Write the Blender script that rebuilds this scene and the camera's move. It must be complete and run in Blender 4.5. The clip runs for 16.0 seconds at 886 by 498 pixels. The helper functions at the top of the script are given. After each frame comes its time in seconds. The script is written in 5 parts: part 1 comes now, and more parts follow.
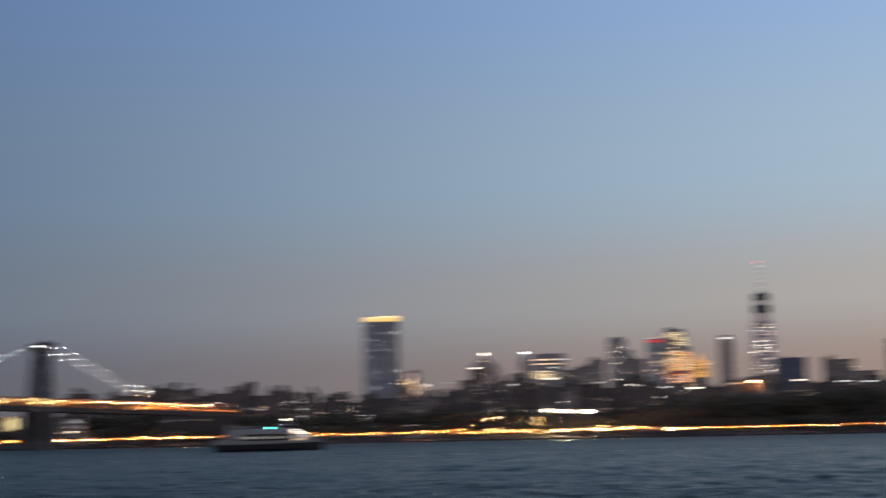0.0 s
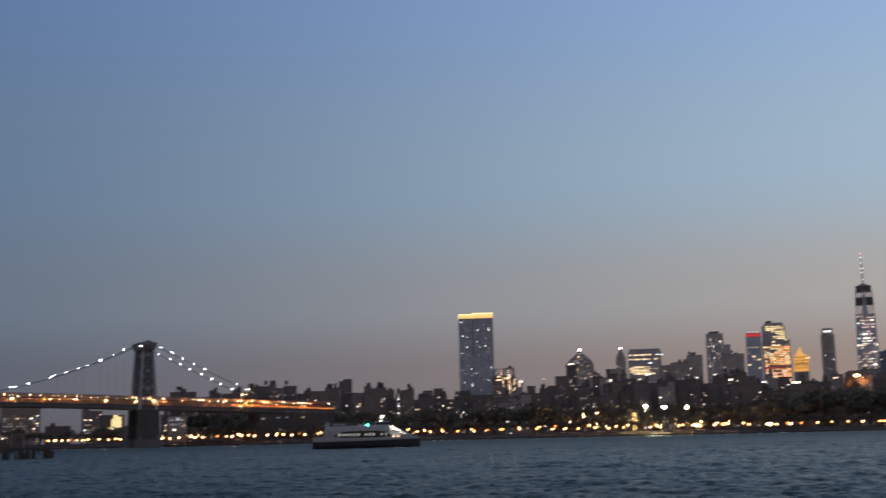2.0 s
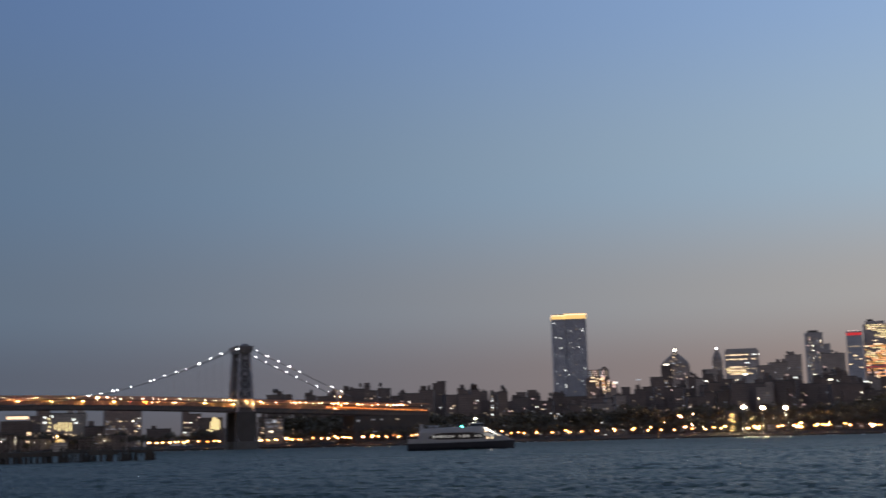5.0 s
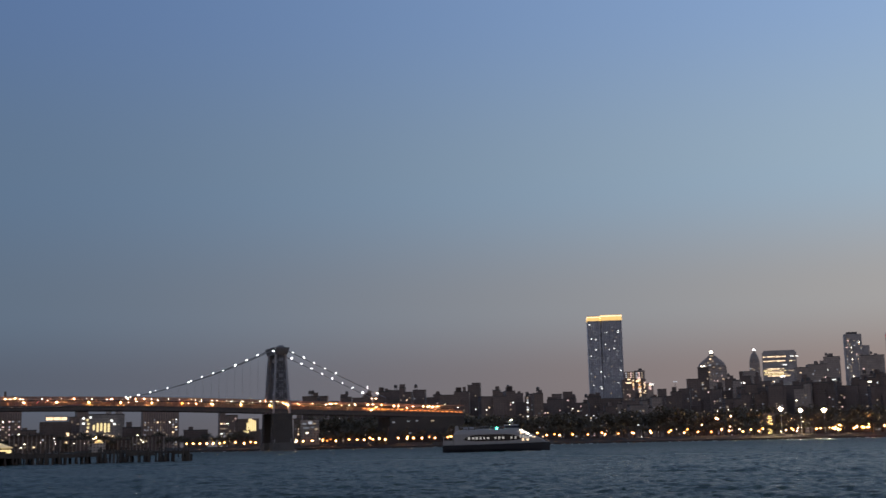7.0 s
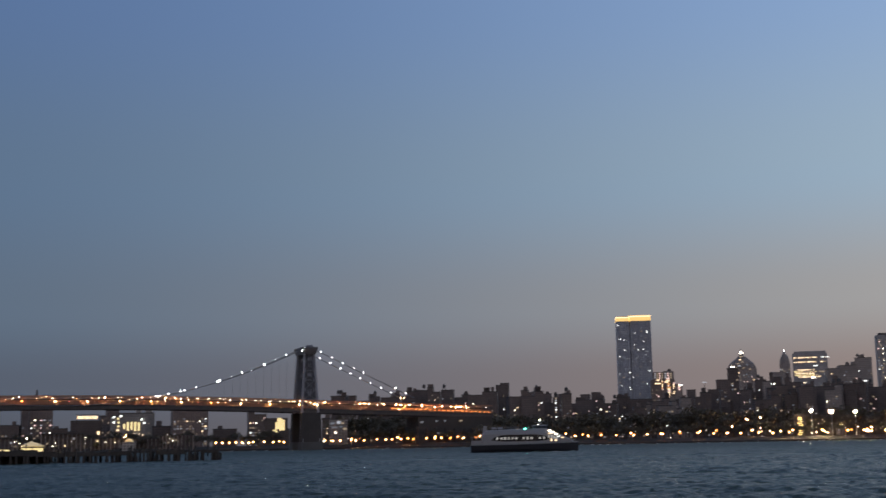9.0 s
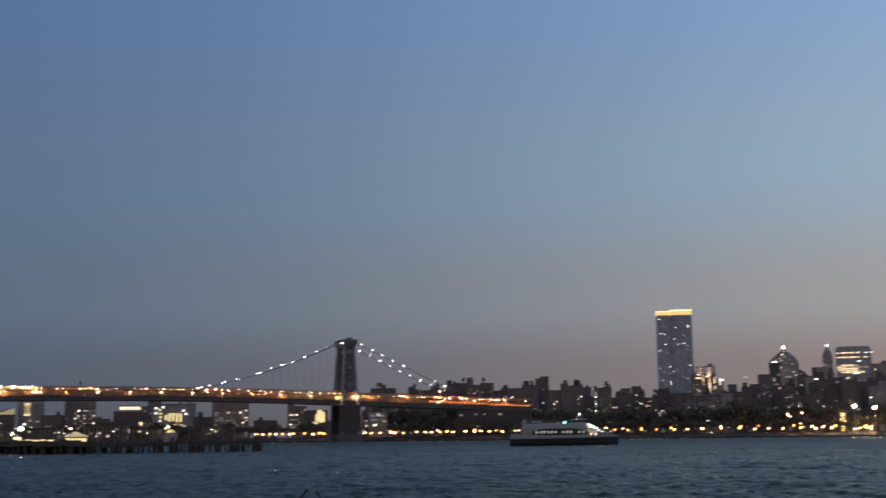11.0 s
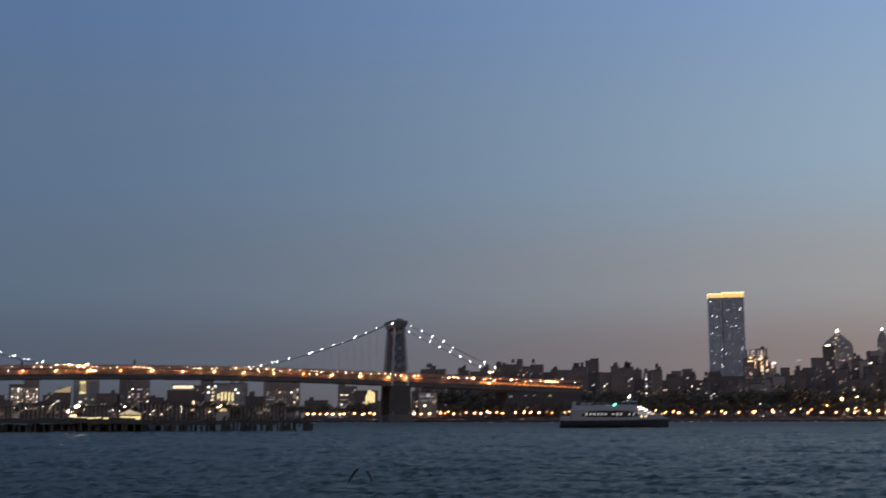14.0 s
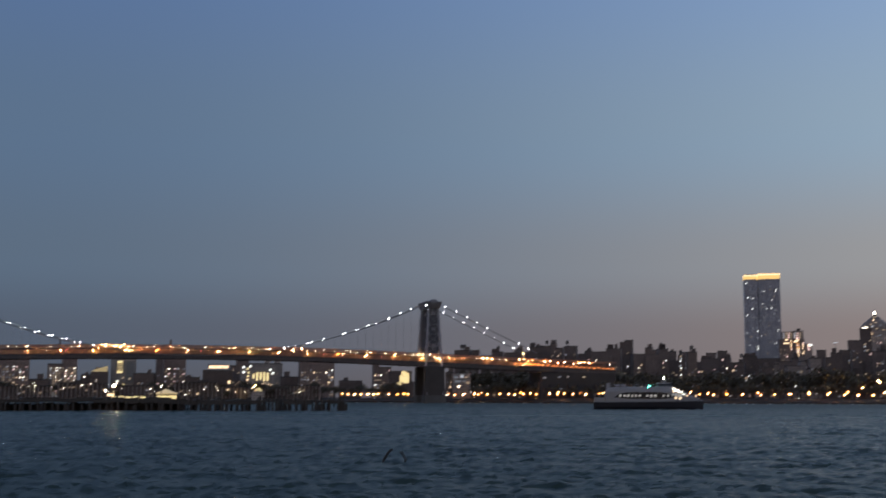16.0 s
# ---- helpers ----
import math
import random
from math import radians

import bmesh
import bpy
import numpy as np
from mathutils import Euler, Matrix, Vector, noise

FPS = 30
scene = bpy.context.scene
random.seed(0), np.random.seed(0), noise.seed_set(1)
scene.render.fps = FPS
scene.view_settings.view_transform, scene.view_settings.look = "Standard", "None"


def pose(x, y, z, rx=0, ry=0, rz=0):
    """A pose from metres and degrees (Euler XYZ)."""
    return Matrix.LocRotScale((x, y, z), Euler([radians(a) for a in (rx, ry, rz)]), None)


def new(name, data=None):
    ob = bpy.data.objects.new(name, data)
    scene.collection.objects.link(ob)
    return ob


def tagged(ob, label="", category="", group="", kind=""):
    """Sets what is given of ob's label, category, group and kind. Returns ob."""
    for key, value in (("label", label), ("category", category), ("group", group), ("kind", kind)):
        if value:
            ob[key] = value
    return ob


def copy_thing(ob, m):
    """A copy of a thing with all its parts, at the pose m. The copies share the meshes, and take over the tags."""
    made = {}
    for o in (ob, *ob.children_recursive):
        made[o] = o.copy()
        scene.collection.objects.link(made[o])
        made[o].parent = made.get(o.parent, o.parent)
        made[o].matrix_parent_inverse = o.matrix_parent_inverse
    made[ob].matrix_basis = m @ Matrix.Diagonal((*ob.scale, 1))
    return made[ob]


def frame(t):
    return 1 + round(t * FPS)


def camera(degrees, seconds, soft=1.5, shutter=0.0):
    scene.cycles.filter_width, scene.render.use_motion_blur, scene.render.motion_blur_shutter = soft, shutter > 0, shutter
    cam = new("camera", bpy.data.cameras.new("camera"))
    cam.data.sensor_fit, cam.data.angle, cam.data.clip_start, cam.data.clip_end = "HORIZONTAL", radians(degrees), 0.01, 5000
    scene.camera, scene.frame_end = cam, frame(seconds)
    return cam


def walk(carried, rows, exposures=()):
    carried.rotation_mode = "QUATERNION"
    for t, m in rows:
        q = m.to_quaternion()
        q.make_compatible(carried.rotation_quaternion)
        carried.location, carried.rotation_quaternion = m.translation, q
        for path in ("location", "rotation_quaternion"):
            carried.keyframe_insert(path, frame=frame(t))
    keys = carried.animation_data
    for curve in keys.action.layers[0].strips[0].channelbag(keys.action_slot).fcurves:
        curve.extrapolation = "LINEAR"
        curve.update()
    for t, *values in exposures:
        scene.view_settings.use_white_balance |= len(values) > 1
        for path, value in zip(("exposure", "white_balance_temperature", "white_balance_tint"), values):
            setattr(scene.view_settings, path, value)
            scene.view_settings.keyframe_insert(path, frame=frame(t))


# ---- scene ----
cam = camera(40.07, 16.0, soft=1.5, shutter=3.2)
EYE = 2.6


def view(yaw, pitch, roll):
    return pose(0, 0, EYE, 90 + pitch, 0, yaw) @ pose(0, 0, 0, 0, 0, roll)


# a hand-held sweep: close rows give its pace at each half second
walk(cam, [
    (0.0, view(-10.74, 8.911, -1.155)),
    (0.0667, view(-10.41, 8.908, -1.155)),
    (0.4333, view(-10.39, 8.880, -1.157)),
    (0.5, view(-9.96, 8.877, -1.158)),
    (0.5667, view(-9.53, 8.874, -1.165)),
    (0.9667, view(-8.512, 8.854, -1.240)),
    (1, view(-8.416, 8.854, -1.240)),
    (1.033, view(-8.320, 8.854, -1.240)),
    (1.467, view(-7.763, 8.852, -1.244)),
    (1.5, view(-7.619, 8.852, -1.244)),
    (1.533, view(-7.475, 8.852, -1.244)),
    (1.967, view(-6.350, 8.850, -1.329)),
    (2, view(-6.310, 8.842, -1.329)),
    (2.033, view(-6.270, 8.834, -1.329)),
    (2.467, view(-5.719, 8.851, -1.360)),
    (2.5, view(-5.663, 8.843, -1.360)),
    (2.533, view(-5.607, 8.835, -1.360)),
    (2.967, view(-4.614, 8.851, -1.382)),
    (3, view(-4.542, 8.851, -1.382)),
    (3.033, view(-4.470, 8.851, -1.382)),
    (3.467, view(-4.092, 8.855, -1.437)),
    (3.5, view(-4.020, 8.855, -1.437)),
    (3.533, view(-3.948, 8.855, -1.437)),
    (3.967, view(-3.191, 8.873, -1.433)),
    (4, view(-3.127, 8.885, -1.433)),
    (4.033, view(-3.063, 8.897, -1.433)),
    (4.467, view(-2.760, 8.903, -1.442)),
    (4.5, view(-2.704, 8.915, -1.442)),
    (4.533, view(-2.648, 8.927, -1.442)),
    (6.967, view(-0.290, 9.136, -1.280)),
    (7, view(-0.278, 9.136, -1.280)),
    (7.033, view(-0.266, 9.136, -1.280)),
    (7.467, view(-0.012, 9.155, -1.200)),
    (7.5, view(0.000, 9.155, -1.200)),
    (7.533, view(0.012, 9.155, -1.200)),
    (7.967, view(0.506, 9.180, -1.143)),
    (8, view(0.518, 9.180, -1.143)),
    (8.033, view(0.530, 9.180, -1.143)),
    (8.467, view(0.773, 9.185, -1.089)),
    (8.5, view(0.789, 9.185, -1.089)),
    (8.533, view(0.805, 9.185, -1.089)),
    (10.97, view(2.936, 8.875, -0.601)),
    (11, view(2.976, 8.871, -0.601)),
    (11.03, view(3.016, 8.867, -0.601)),
    (11.47, view(3.207, 8.804, -0.583)),
    (11.5, view(3.247, 8.796, -0.583)),
    (11.53, view(3.287, 8.788, -0.583)),
    (11.97, view(3.746, 8.656, -0.443)),
    (12, view(3.786, 8.644, -0.443)),
    (12.03, view(3.826, 8.632, -0.443)),
    (12.47, view(4.019, 8.566, -0.374)),
    (12.5, view(4.059, 8.550, -0.374)),
    (12.53, view(4.099, 8.534, -0.374)),
    (12.97, view(4.546, 8.378, -0.282)),
    (13, view(4.574, 8.359, -0.282)),
    (13.03, view(4.602, 8.340, -0.282)),
    (13.47, view(4.822, 8.256, -0.157)),
    (13.5, view(4.842, 8.232, -0.157)),
    (13.53, view(4.862, 8.208, -0.157)),
    (13.97, view(5.342, 8.022, -0.100)),
    (14, view(5.370, 8.003, -0.100)),
    (14.03, view(5.398, 7.984, -0.100)),
    (14.47, view(5.619, 7.879, 0.002)),
    (14.5, view(5.647, 7.860, 0.002)),
    (14.53, view(5.675, 7.841, 0.002)),
    (14.97, view(6.139, 7.597, 0.037)),
    (15, view(6.167, 7.578, 0.037)),
    (15.03, view(6.195, 7.559, 0.037)),
    (15.47, view(6.406, 7.440, 0.084)),
    (15.5, view(6.434, 7.421, 0.084)),
    (15.53, view(6.462, 7.402, 0.084)),
    (15.97, view(6.957, 7.127, 0.180)),
    (16, view(6.985, 7.108, 0.180)),
])

# ---------------------------------------------------------------- sky and light
world = bpy.data.worlds.new("dusk_sky")
scene.world = world
world.use_nodes = True
wt = world.node_tree
wt.nodes.clear()


def wnode(kind, **values):
    n = wt.nodes.new(kind)
    for k, v in values.items():
        n.inputs[k].default_value = v
    return n


def ramp_into(tree, fac, stops):
    r = tree.nodes.new("ShaderNodeValToRGB")
    r.color_ramp.interpolation = "EASE"
    e = r.color_ramp.elements
    while len(e) < len(stops):
        e.new(0.5)
    for el, (p, c) in zip(e, stops):
        el.position, el.color = p, (*c, 1)
    tree.links.new(fac, r.inputs[0])
    return r.outputs[0]


def srgb(r, g, b):
    return tuple((c / 255 / 12.92 if c < 10.3 else ((c / 255 + 0.055) / 1.055) ** 2.4) for c in (r, g, b))


co = wt.nodes.new("ShaderNodeTexCoord")
sep = wt.nodes.new("ShaderNodeSeparateXYZ")
wt.links.new(co.outputs["Generated"], sep.inputs[0])
# height above the horizon, 0 to 30 degrees
up = wt.nodes.new("ShaderNodeMapRange")
up.inputs["From Min"].default_value, up.inputs["From Max"].default_value = 0.0, 0.5
wt.links.new(sep.outputs["Z"], up.inputs["Value"])
# from the dark side of the sky to the side where the sun went down
west = wt.nodes.new("ShaderNodeMapRange")
west.interpolation_type = "SMOOTHSTEP"
west.inputs["From Min"].default_value, west.inputs["From Max"].default_value = -0.5, 0.9
wt.links.new(sep.outputs["X"], west.inputs["Value"])
dark_side = ramp_into(wt, up.outputs[0], [
    (0.0, srgb(82, 86, 96)), (0.10, srgb(84, 94, 110)), (0.22, srgb(92, 109, 129)), (0.42, srgb(91, 113, 140)),
    (0.72, srgb(87, 113, 154)), (1.0, srgb(90, 114, 158))])
glow_side = ramp_into(wt, up.outputs[0], [
    (0.0, srgb(160, 133, 121)), (0.10, srgb(171, 149, 137)), (0.22, srgb(188, 181, 174)), (0.42, srgb(176, 198, 215)),
    (0.72, srgb(158, 188, 228)), (1.0, srgb(130, 160, 205))])
mix = wt.nodes.new("ShaderNodeMix")
mix.data_type = "RGBA"
wt.links.new(west.outputs[0], mix.inputs["Factor"])
wt.links.new(dark_side, mix.inputs["A"])
wt.links.new(glow_side, mix.inputs["B"])
# behind the camera: the dusky pink of the sky opposite the sunset, over a lamp-lit city
east_side = ramp_into(wt, up.outputs[0], [
    (0.0, srgb(180, 156, 142)), (0.2, srgb(173, 158, 152)), (0.45, srgb(154, 152, 158)), (1.0, srgb(116, 131, 160))])
east = wt.nodes.new("ShaderNodeMapRange")
east.interpolation_type = "SMOOTHSTEP"
east.inputs["From Min"].default_value, east.inputs["From Max"].default_value = 0.45, -0.25
wt.links.new(sep.outputs["Y"], east.inputs["Value"])
mix2 = wt.nodes.new("ShaderNodeMix")
mix2.data_type = "RGBA"
wt.links.new(east.outputs[0], mix2.inputs["Factor"])
wt.links.new(mix.outputs["Result"], mix2.inputs["A"])
wt.links.new(east_side, mix2.inputs["B"])
bg = wnode("ShaderNodeBackground", Strength=1.0)
wt.links.new(mix2.outputs["Result"], bg.inputs["Color"])
wt.links.new(bg.outputs[0], wt.nodes.new("ShaderNodeOutputWorld").inputs[0])


# ---------------------------------------------------------------- materials
def material(name, base, rough=0.7, metal=0.0, vary=0.25, scale=0.4, fine=6.0, bump=0.15, emit=None, power=0.0, spec=0.5):
    m = bpy.data.materials.new(name)
    m.use_nodes = True
    t = m.node_tree
    b = t.nodes["Principled BSDF"]
    b.inputs["Roughness"].default_value, b.inputs["Metallic"].default_value = rough, metal
    b.inputs["Specular IOR Level"].default_value = spec
    b.inputs["Base Color"].default_value = (*base, 1)
    if emit:
        b.inputs["Emission Color"].default_value, b.inputs["Emission Strength"].default_value = (*emit, 1), power
        return m
    c = t.nodes.new("ShaderNodeTexCoord")
    n1, n2 = t.nodes.new("ShaderNodeTexNoise"), t.nodes.new("ShaderNodeTexNoise")
    n1.inputs["Scale"].default_value, n2.inputs["Scale"].default_value = scale, fine
    n1.inputs["Detail"].default_value = n2.inputs["Detail"].default_value = 4
    for n in (n1, n2):
        t.links.new(c.outputs["Object"], n.inputs["Vector"])
    add = t.nodes.new("ShaderNodeMath")
    add.operation = "ADD"
    t.links.new(n1.outputs[0], add.inputs[0])
    t.links.new(n2.outputs[0], add.inputs[1])
    info = t.nodes.new("ShaderNodeObjectInfo")
    add2 = t.nodes.new("ShaderNodeMath")
    add2.operation = "MULTIPLY_ADD"
    add2.inputs[1].default_value = 0.5
    t.links.new(info.outputs["Random"], add2.inputs[0])
    t.links.new(add.outputs[0], add2.inputs[2])
    lo = tuple(x * (1 - vary) for x in base)
    hi = tuple(min(1, x * (1 + vary)) for x in base)
    mr = t.nodes.new("ShaderNodeMapRange")
    mr.inputs["From Min"].default_value, mr.inputs["From Max"].default_value = 0.75, 1.75
    t.links.new(add2.outputs[0], mr.inputs["Value"])
    mx = t.nodes.new("ShaderNodeMix")
    mx.data_type = "RGBA"
    mx.inputs["A"].default_value, mx.inputs["B"].default_value = (*lo, 1), (*hi, 1)
    t.links.new(mr.outputs[0], mx.inputs["Factor"])
    t.links.new(mx.outputs["Result"], b.inputs["Base Color"])
    bp = t.nodes.new("ShaderNodeBump")
    bp.inputs["Strength"].default_value, bp.inputs["Distance"].default_value = bump, 0.1
    t.links.new(n2.outputs[0], bp.inputs["Height"])
    t.links.new(bp.outputs[0], b.inputs["Normal"])
    return m


def facade(name, wall, glass, bay=3.4, storey=3.0, share=0.45, rough_wall=0.85):
    """Masonry with rows of dark panes, at real size."""
    m = material(name, wall, rough_wall, vary=0.5, scale=0.07, fine=0.5)
    t = m.node_tree
    b = t.nodes["Principled BSDF"]
    c = t.nodes.new("ShaderNodeTexCoord")
    s = t.nodes.new("ShaderNodeSeparateXYZ")
    t.links.new(c.outputs["Object"], s.inputs[0])
    a = t.nodes.new("ShaderNodeMath")
    a.operation = "ADD"
    t.links.new(s.outputs["X"], a.inputs[0])
    t.links.new(s.outputs["Y"], a.inputs[1])
    v = t.nodes.new("ShaderNodeCombineXYZ")
    t.links.new(a.outputs[0], v.inputs["X"])
    t.links.new(s.outputs["Z"], v.inputs["Y"])
    k = t.nodes.new("ShaderNodeTexBrick")
    k.offset = 0.0
    k.inputs["Scale"].default_value = 1.0
    k.inputs["Brick Width"].default_value, k.inputs["Row Height"].default_value = bay, storey
    k.inputs["Mortar Size"].default_value = (1 - share) * min(storey, 8 * bay) * 0.4
    k.inputs["Mortar Smooth"].default_value = 0.1
    t.links.new(v.outputs[0], k.inputs["Vector"])
    mx = t.nodes.new("ShaderNodeMix")
    mx.data_type = "RGBA"
    old = b.inputs["Base Color"].links[0].from_socket
    t.links.new(k.outputs["Fac"], mx.inputs["Factor"])
    mx.inputs["A"].default_value = (*[0.3 * g + 0.62 * w for g, w in zip(glass, wall)], 1)
    t.links.new(old, mx.inputs["B"])
    t.links.new(mx.outputs["Result"], b.inputs["Base Color"])
    r = t.nodes.new("ShaderNodeMapRange")
    r.inputs["To Min"].default_value, r.inputs["To Max"].default_value = 0.4, rough_wall
    t.links.new(k.outputs["Fac"], r.inputs["Value"])
    t.links.new(r.outputs[0], b.inputs["Roughness"])
    return m


M = dict(
    brick=facade("dark_brick_facade", (0.172, 0.134, 0.12), (0.1, 0.09, 0.086)),
    low=facade("grimy_brick_facade", (0.18, 0.136, 0.115), (0.1, 0.09, 0.084)),
    tan=facade("tan_brick_facade", (0.27, 0.2, 0.168), (0.09, 0.08, 0.075), 2.8, 16.0, 0.9),
    pale=facade("pale_concrete_facade", (0.42, 0.37, 0.32), (0.11, 0.11, 0.115)),
    # stone and glass are lightened: distance haze is put into their colours
    stone=facade("hazed_grey_stone_facade", (0.35, 0.295, 0.26), (0.13, 0.115, 0.11), 3.2, 3.6, 0.5),
    glass=facade("hazed_grey_curtain_wall", (0.41, 0.38, 0.37), (0.2, 0.195, 0.2), 1.6, 3.8, 0.7, 0.6),
    blue=facade("blue_grey_curtain_wall", (0.42, 0.43, 0.47), (0.26, 0.28, 0.32), 3.0, 3.4, 0.6, 0.6),
    navy=facade("navy_curtain_wall", (0.14, 0.16, 0.23), (0.1, 0.12, 0.18), 3.0, 3.8, 0.6, 0.5),
    foam=material("white_foam_and_glints", (0.75, 0.76, 0.76), 0.6, vary=0.15, scale=0.5, fine=4),
    roof=material("tar_roof", (0.11, 0.10, 0.095), 0.9),
    steel=material("grey_painted_steel", (0.31, 0.31, 0.335), 0.7, 0.0, scale=0.2, fine=2),
    darksteel=material("dark_steel", (0.105, 0.092, 0.088), 0.8, 0.0),
    # orange lamp glow on the deck is mixed into this brown
    decksteel=material("brown_lamplit_deck_steel", (0.34, 0.19, 0.13), 0.8, 0.0, scale=0.2, fine=2),
    stone_pier=material("granite_masonry", (0.125, 0.122, 0.12), 0.9, scale=0.1, fine=1.0),
    darkstone=material("dark_masonry", (0.075, 0.066, 0.062), 0.9, scale=0.1, fine=1.0),
    towerweb=material("dull_steel_plate", (0.17, 0.17, 0.185), 0.8, scale=0.15, fine=1.5),
    cable=material("cable_steel", (0.19, 0.195, 0.21), 0.6, 0.2),
    asphalt=material("asphalt", (0.05, 0.05, 0.05), 0.9),
    park=material("park_soil_and_grass", (0.05, 0.038, 0.028), 0.95, scale=0.05, fine=1.0),
    seawall=material("wet_dark_seawall_stone", (0.075, 0.062, 0.054), 0.9, scale=0.1, fine=1.5),
    bark=material("tree_bark", (0.13, 0.1, 0.075), 0.9),
    leaf=material("dark_green_leaves", (0.12, 0.1, 0.066), 0.7, vary=0.5, scale=0.3, fine=3),
    wood=material("weathered_pier_timber", (0.075, 0.065, 0.056), 0.9, scale=0.6, fine=5),
    ferrywhite=material("weathered_white_boat_paint", (0.37, 0.36, 0.36), 0.5, scale=0.3, fine=3, vary=0.12),
    hull=material("navy_blue_hull_paint", (0.016, 0.017, 0.025), 0.6, scale=0.3, fine=3),
    tint=material("tinted_window_glass", (0.02, 0.022, 0.026), 0.08, vary=0.1),
    grey=material("grey_deck_paint", (0.3, 0.31, 0.32), 0.6),
    rust=material("wet_rusted_pipe", (0.035, 0.028, 0.024), 0.5),
    promenade=material("promenade_concrete", (0.3, 0.29, 0.27), 0.9),
    red=material("red_marker_light", (0.3, 0.02, 0.02), 0.5, emit=(1, 0.12, 0.12), power=6),
    stair_lit=material("amber_stair_light", (0.5, 0.4, 0.2), 0.5, emit=(1.0, 0.55, 0.14), power=4.0),
    red_band=material("red_lit_panel", (0.3, 0.02, 0.02), 0.5, emit=(1, 0.05, 0.06), power=0.55),
    green=material("green_navigation_light", (0.02, 0.3, 0.2), 0.5, emit=(0.1, 1.0, 0.62), power=14),
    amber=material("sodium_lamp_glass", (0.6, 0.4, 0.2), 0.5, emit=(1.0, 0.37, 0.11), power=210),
    orange=material("deep_sodium_lamp_glass", (0.6, 0.35, 0.15), 0.5, emit=(1.0, 0.26, 0.035), power=50),
    yellow=material("yellow_lamp_glass", (0.6, 0.5, 0.2), 0.5, emit=(1.0, 0.58, 0.19), power=210),
    orange_lit=material("orange_lit_window", (0.5, 0.3, 0.2), 0.4, emit=(1.0, 0.42, 0.16), power=1.6),
    warm=material("warm_lit_window", (0.5, 0.4, 0.3), 0.4, emit=(1.0, 0.7, 0.42), power=1.7),
    cool=material("white_lit_window", (0.5, 0.5, 0.5), 0.4, emit=(0.95, 0.95, 0.9), power=1.8),
    yellow_lit=material("yellow_lit_glass", (0.5, 0.45, 0.3), 0.4, emit=(1.0, 0.78, 0.36), power=1.1),
    ferry_lit=material("lit_cabin_window", (0.5, 0.5, 0.5), 0.4, emit=(1.0, 0.95, 0.85), power=0.28),
    dimcool=material("dim_white_window", (0.3, 0.3, 0.32), 0.4, emit=(0.9, 0.92, 1.0), power=0.45),
    faint=material("faintly_lit_window", (0.3, 0.3, 0.32), 0.4, emit=(0.85, 0.9, 1.0), power=0.15),
    tent=material("lit_pale_yellow_surface", (0.7, 0.6, 0.4), 0.8, emit=(1.0, 0.72, 0.3), power=0.28),
    dock_lamp=material("dock_lamp_glass", (0.8, 0.75, 0.5), 0.4, emit=(1.0, 0.8, 0.4), power=1500),
    # emission that imitates the orange halo round a lamp
    shade=material("amber_glow_surface", (0.5, 0.3, 0.12), 0.5, emit=(1.0, 0.27, 0.05), power=2.6),
    peach=material("peach_bulb_glass", (0.8, 0.7, 0.5), 0.4, emit=(1.0, 0.52, 0.24), power=210),
    rosy=material("pinkish_lit_window", (0.5, 0.4, 0.4), 0.4, emit=(1.0, 0.66, 0.6), power=1.1),
    bright=material("bright_lit_window", (0.5, 0.5, 0.5), 0.4, emit=(1.0, 0.88, 0.7), power=5.0),
    dim=material("dim_lit_window", (0.3, 0.25, 0.2), 0.4, emit=(1.0, 0.75, 0.5), power=0.35),
    gold=material("gold_lit_crown_panel", (0.6, 0.45, 0.2), 0.4, emit=(1.0, 0.62, 0.2), power=0.95),
    goldwall=material("amber_floodlit_stone", (0.5, 0.35, 0.2), 0.6, emit=(1.0, 0.45, 0.08), power=0.75),
    lamp_white=material("white_lamp_glass", (0.8, 0.8, 0.8), 0.4, emit=(0.96, 0.98, 1.0), power=34),
    masthead=material("masthead_lamp_glass", (0.8, 0.8, 0.6), 0.4, emit=(1.0, 0.9, 0.62), power=60),
    cool_lamp=material("warm_white_lamp_glass", (0.8, 0.75, 0.7), 0.4, emit=(1.0, 0.85, 0.62), power=22),
    flood=material("sports_floodlight_glass", (0.8, 0.8, 0.7), 0.4, emit=(1.0, 0.82, 0.48), power=3000),
    sunset_glass=material("pale_glass_band", (0.85, 0.85, 0.85), 0.25, 0.9, vary=0.05),
)


# ---------------------------------------------------------------- mesh helpers
def box(bm, x0, x1, y0, y1, z0, z1, taper=1.0):
    cx, cy = (x0 + x1) / 2, (y0 + y1) / 2
    v = []
    for z, k in ((z0, 1.0), (z1, taper)):
        for x, y in ((x0, y0), (x1, y0), (x1, y1), (x0, y1)):
            v.append(bm.verts.new((cx + (x - cx) * k, cy + (y - cy) * k, z)))
    for f in ((3, 2, 1, 0), (4, 5, 6, 7), (0, 1, 5, 4), (1, 2, 6, 5), (2, 3, 7, 6), (3, 0, 4, 7)):
        bm.faces.new([v[i] for i in f])
    return v


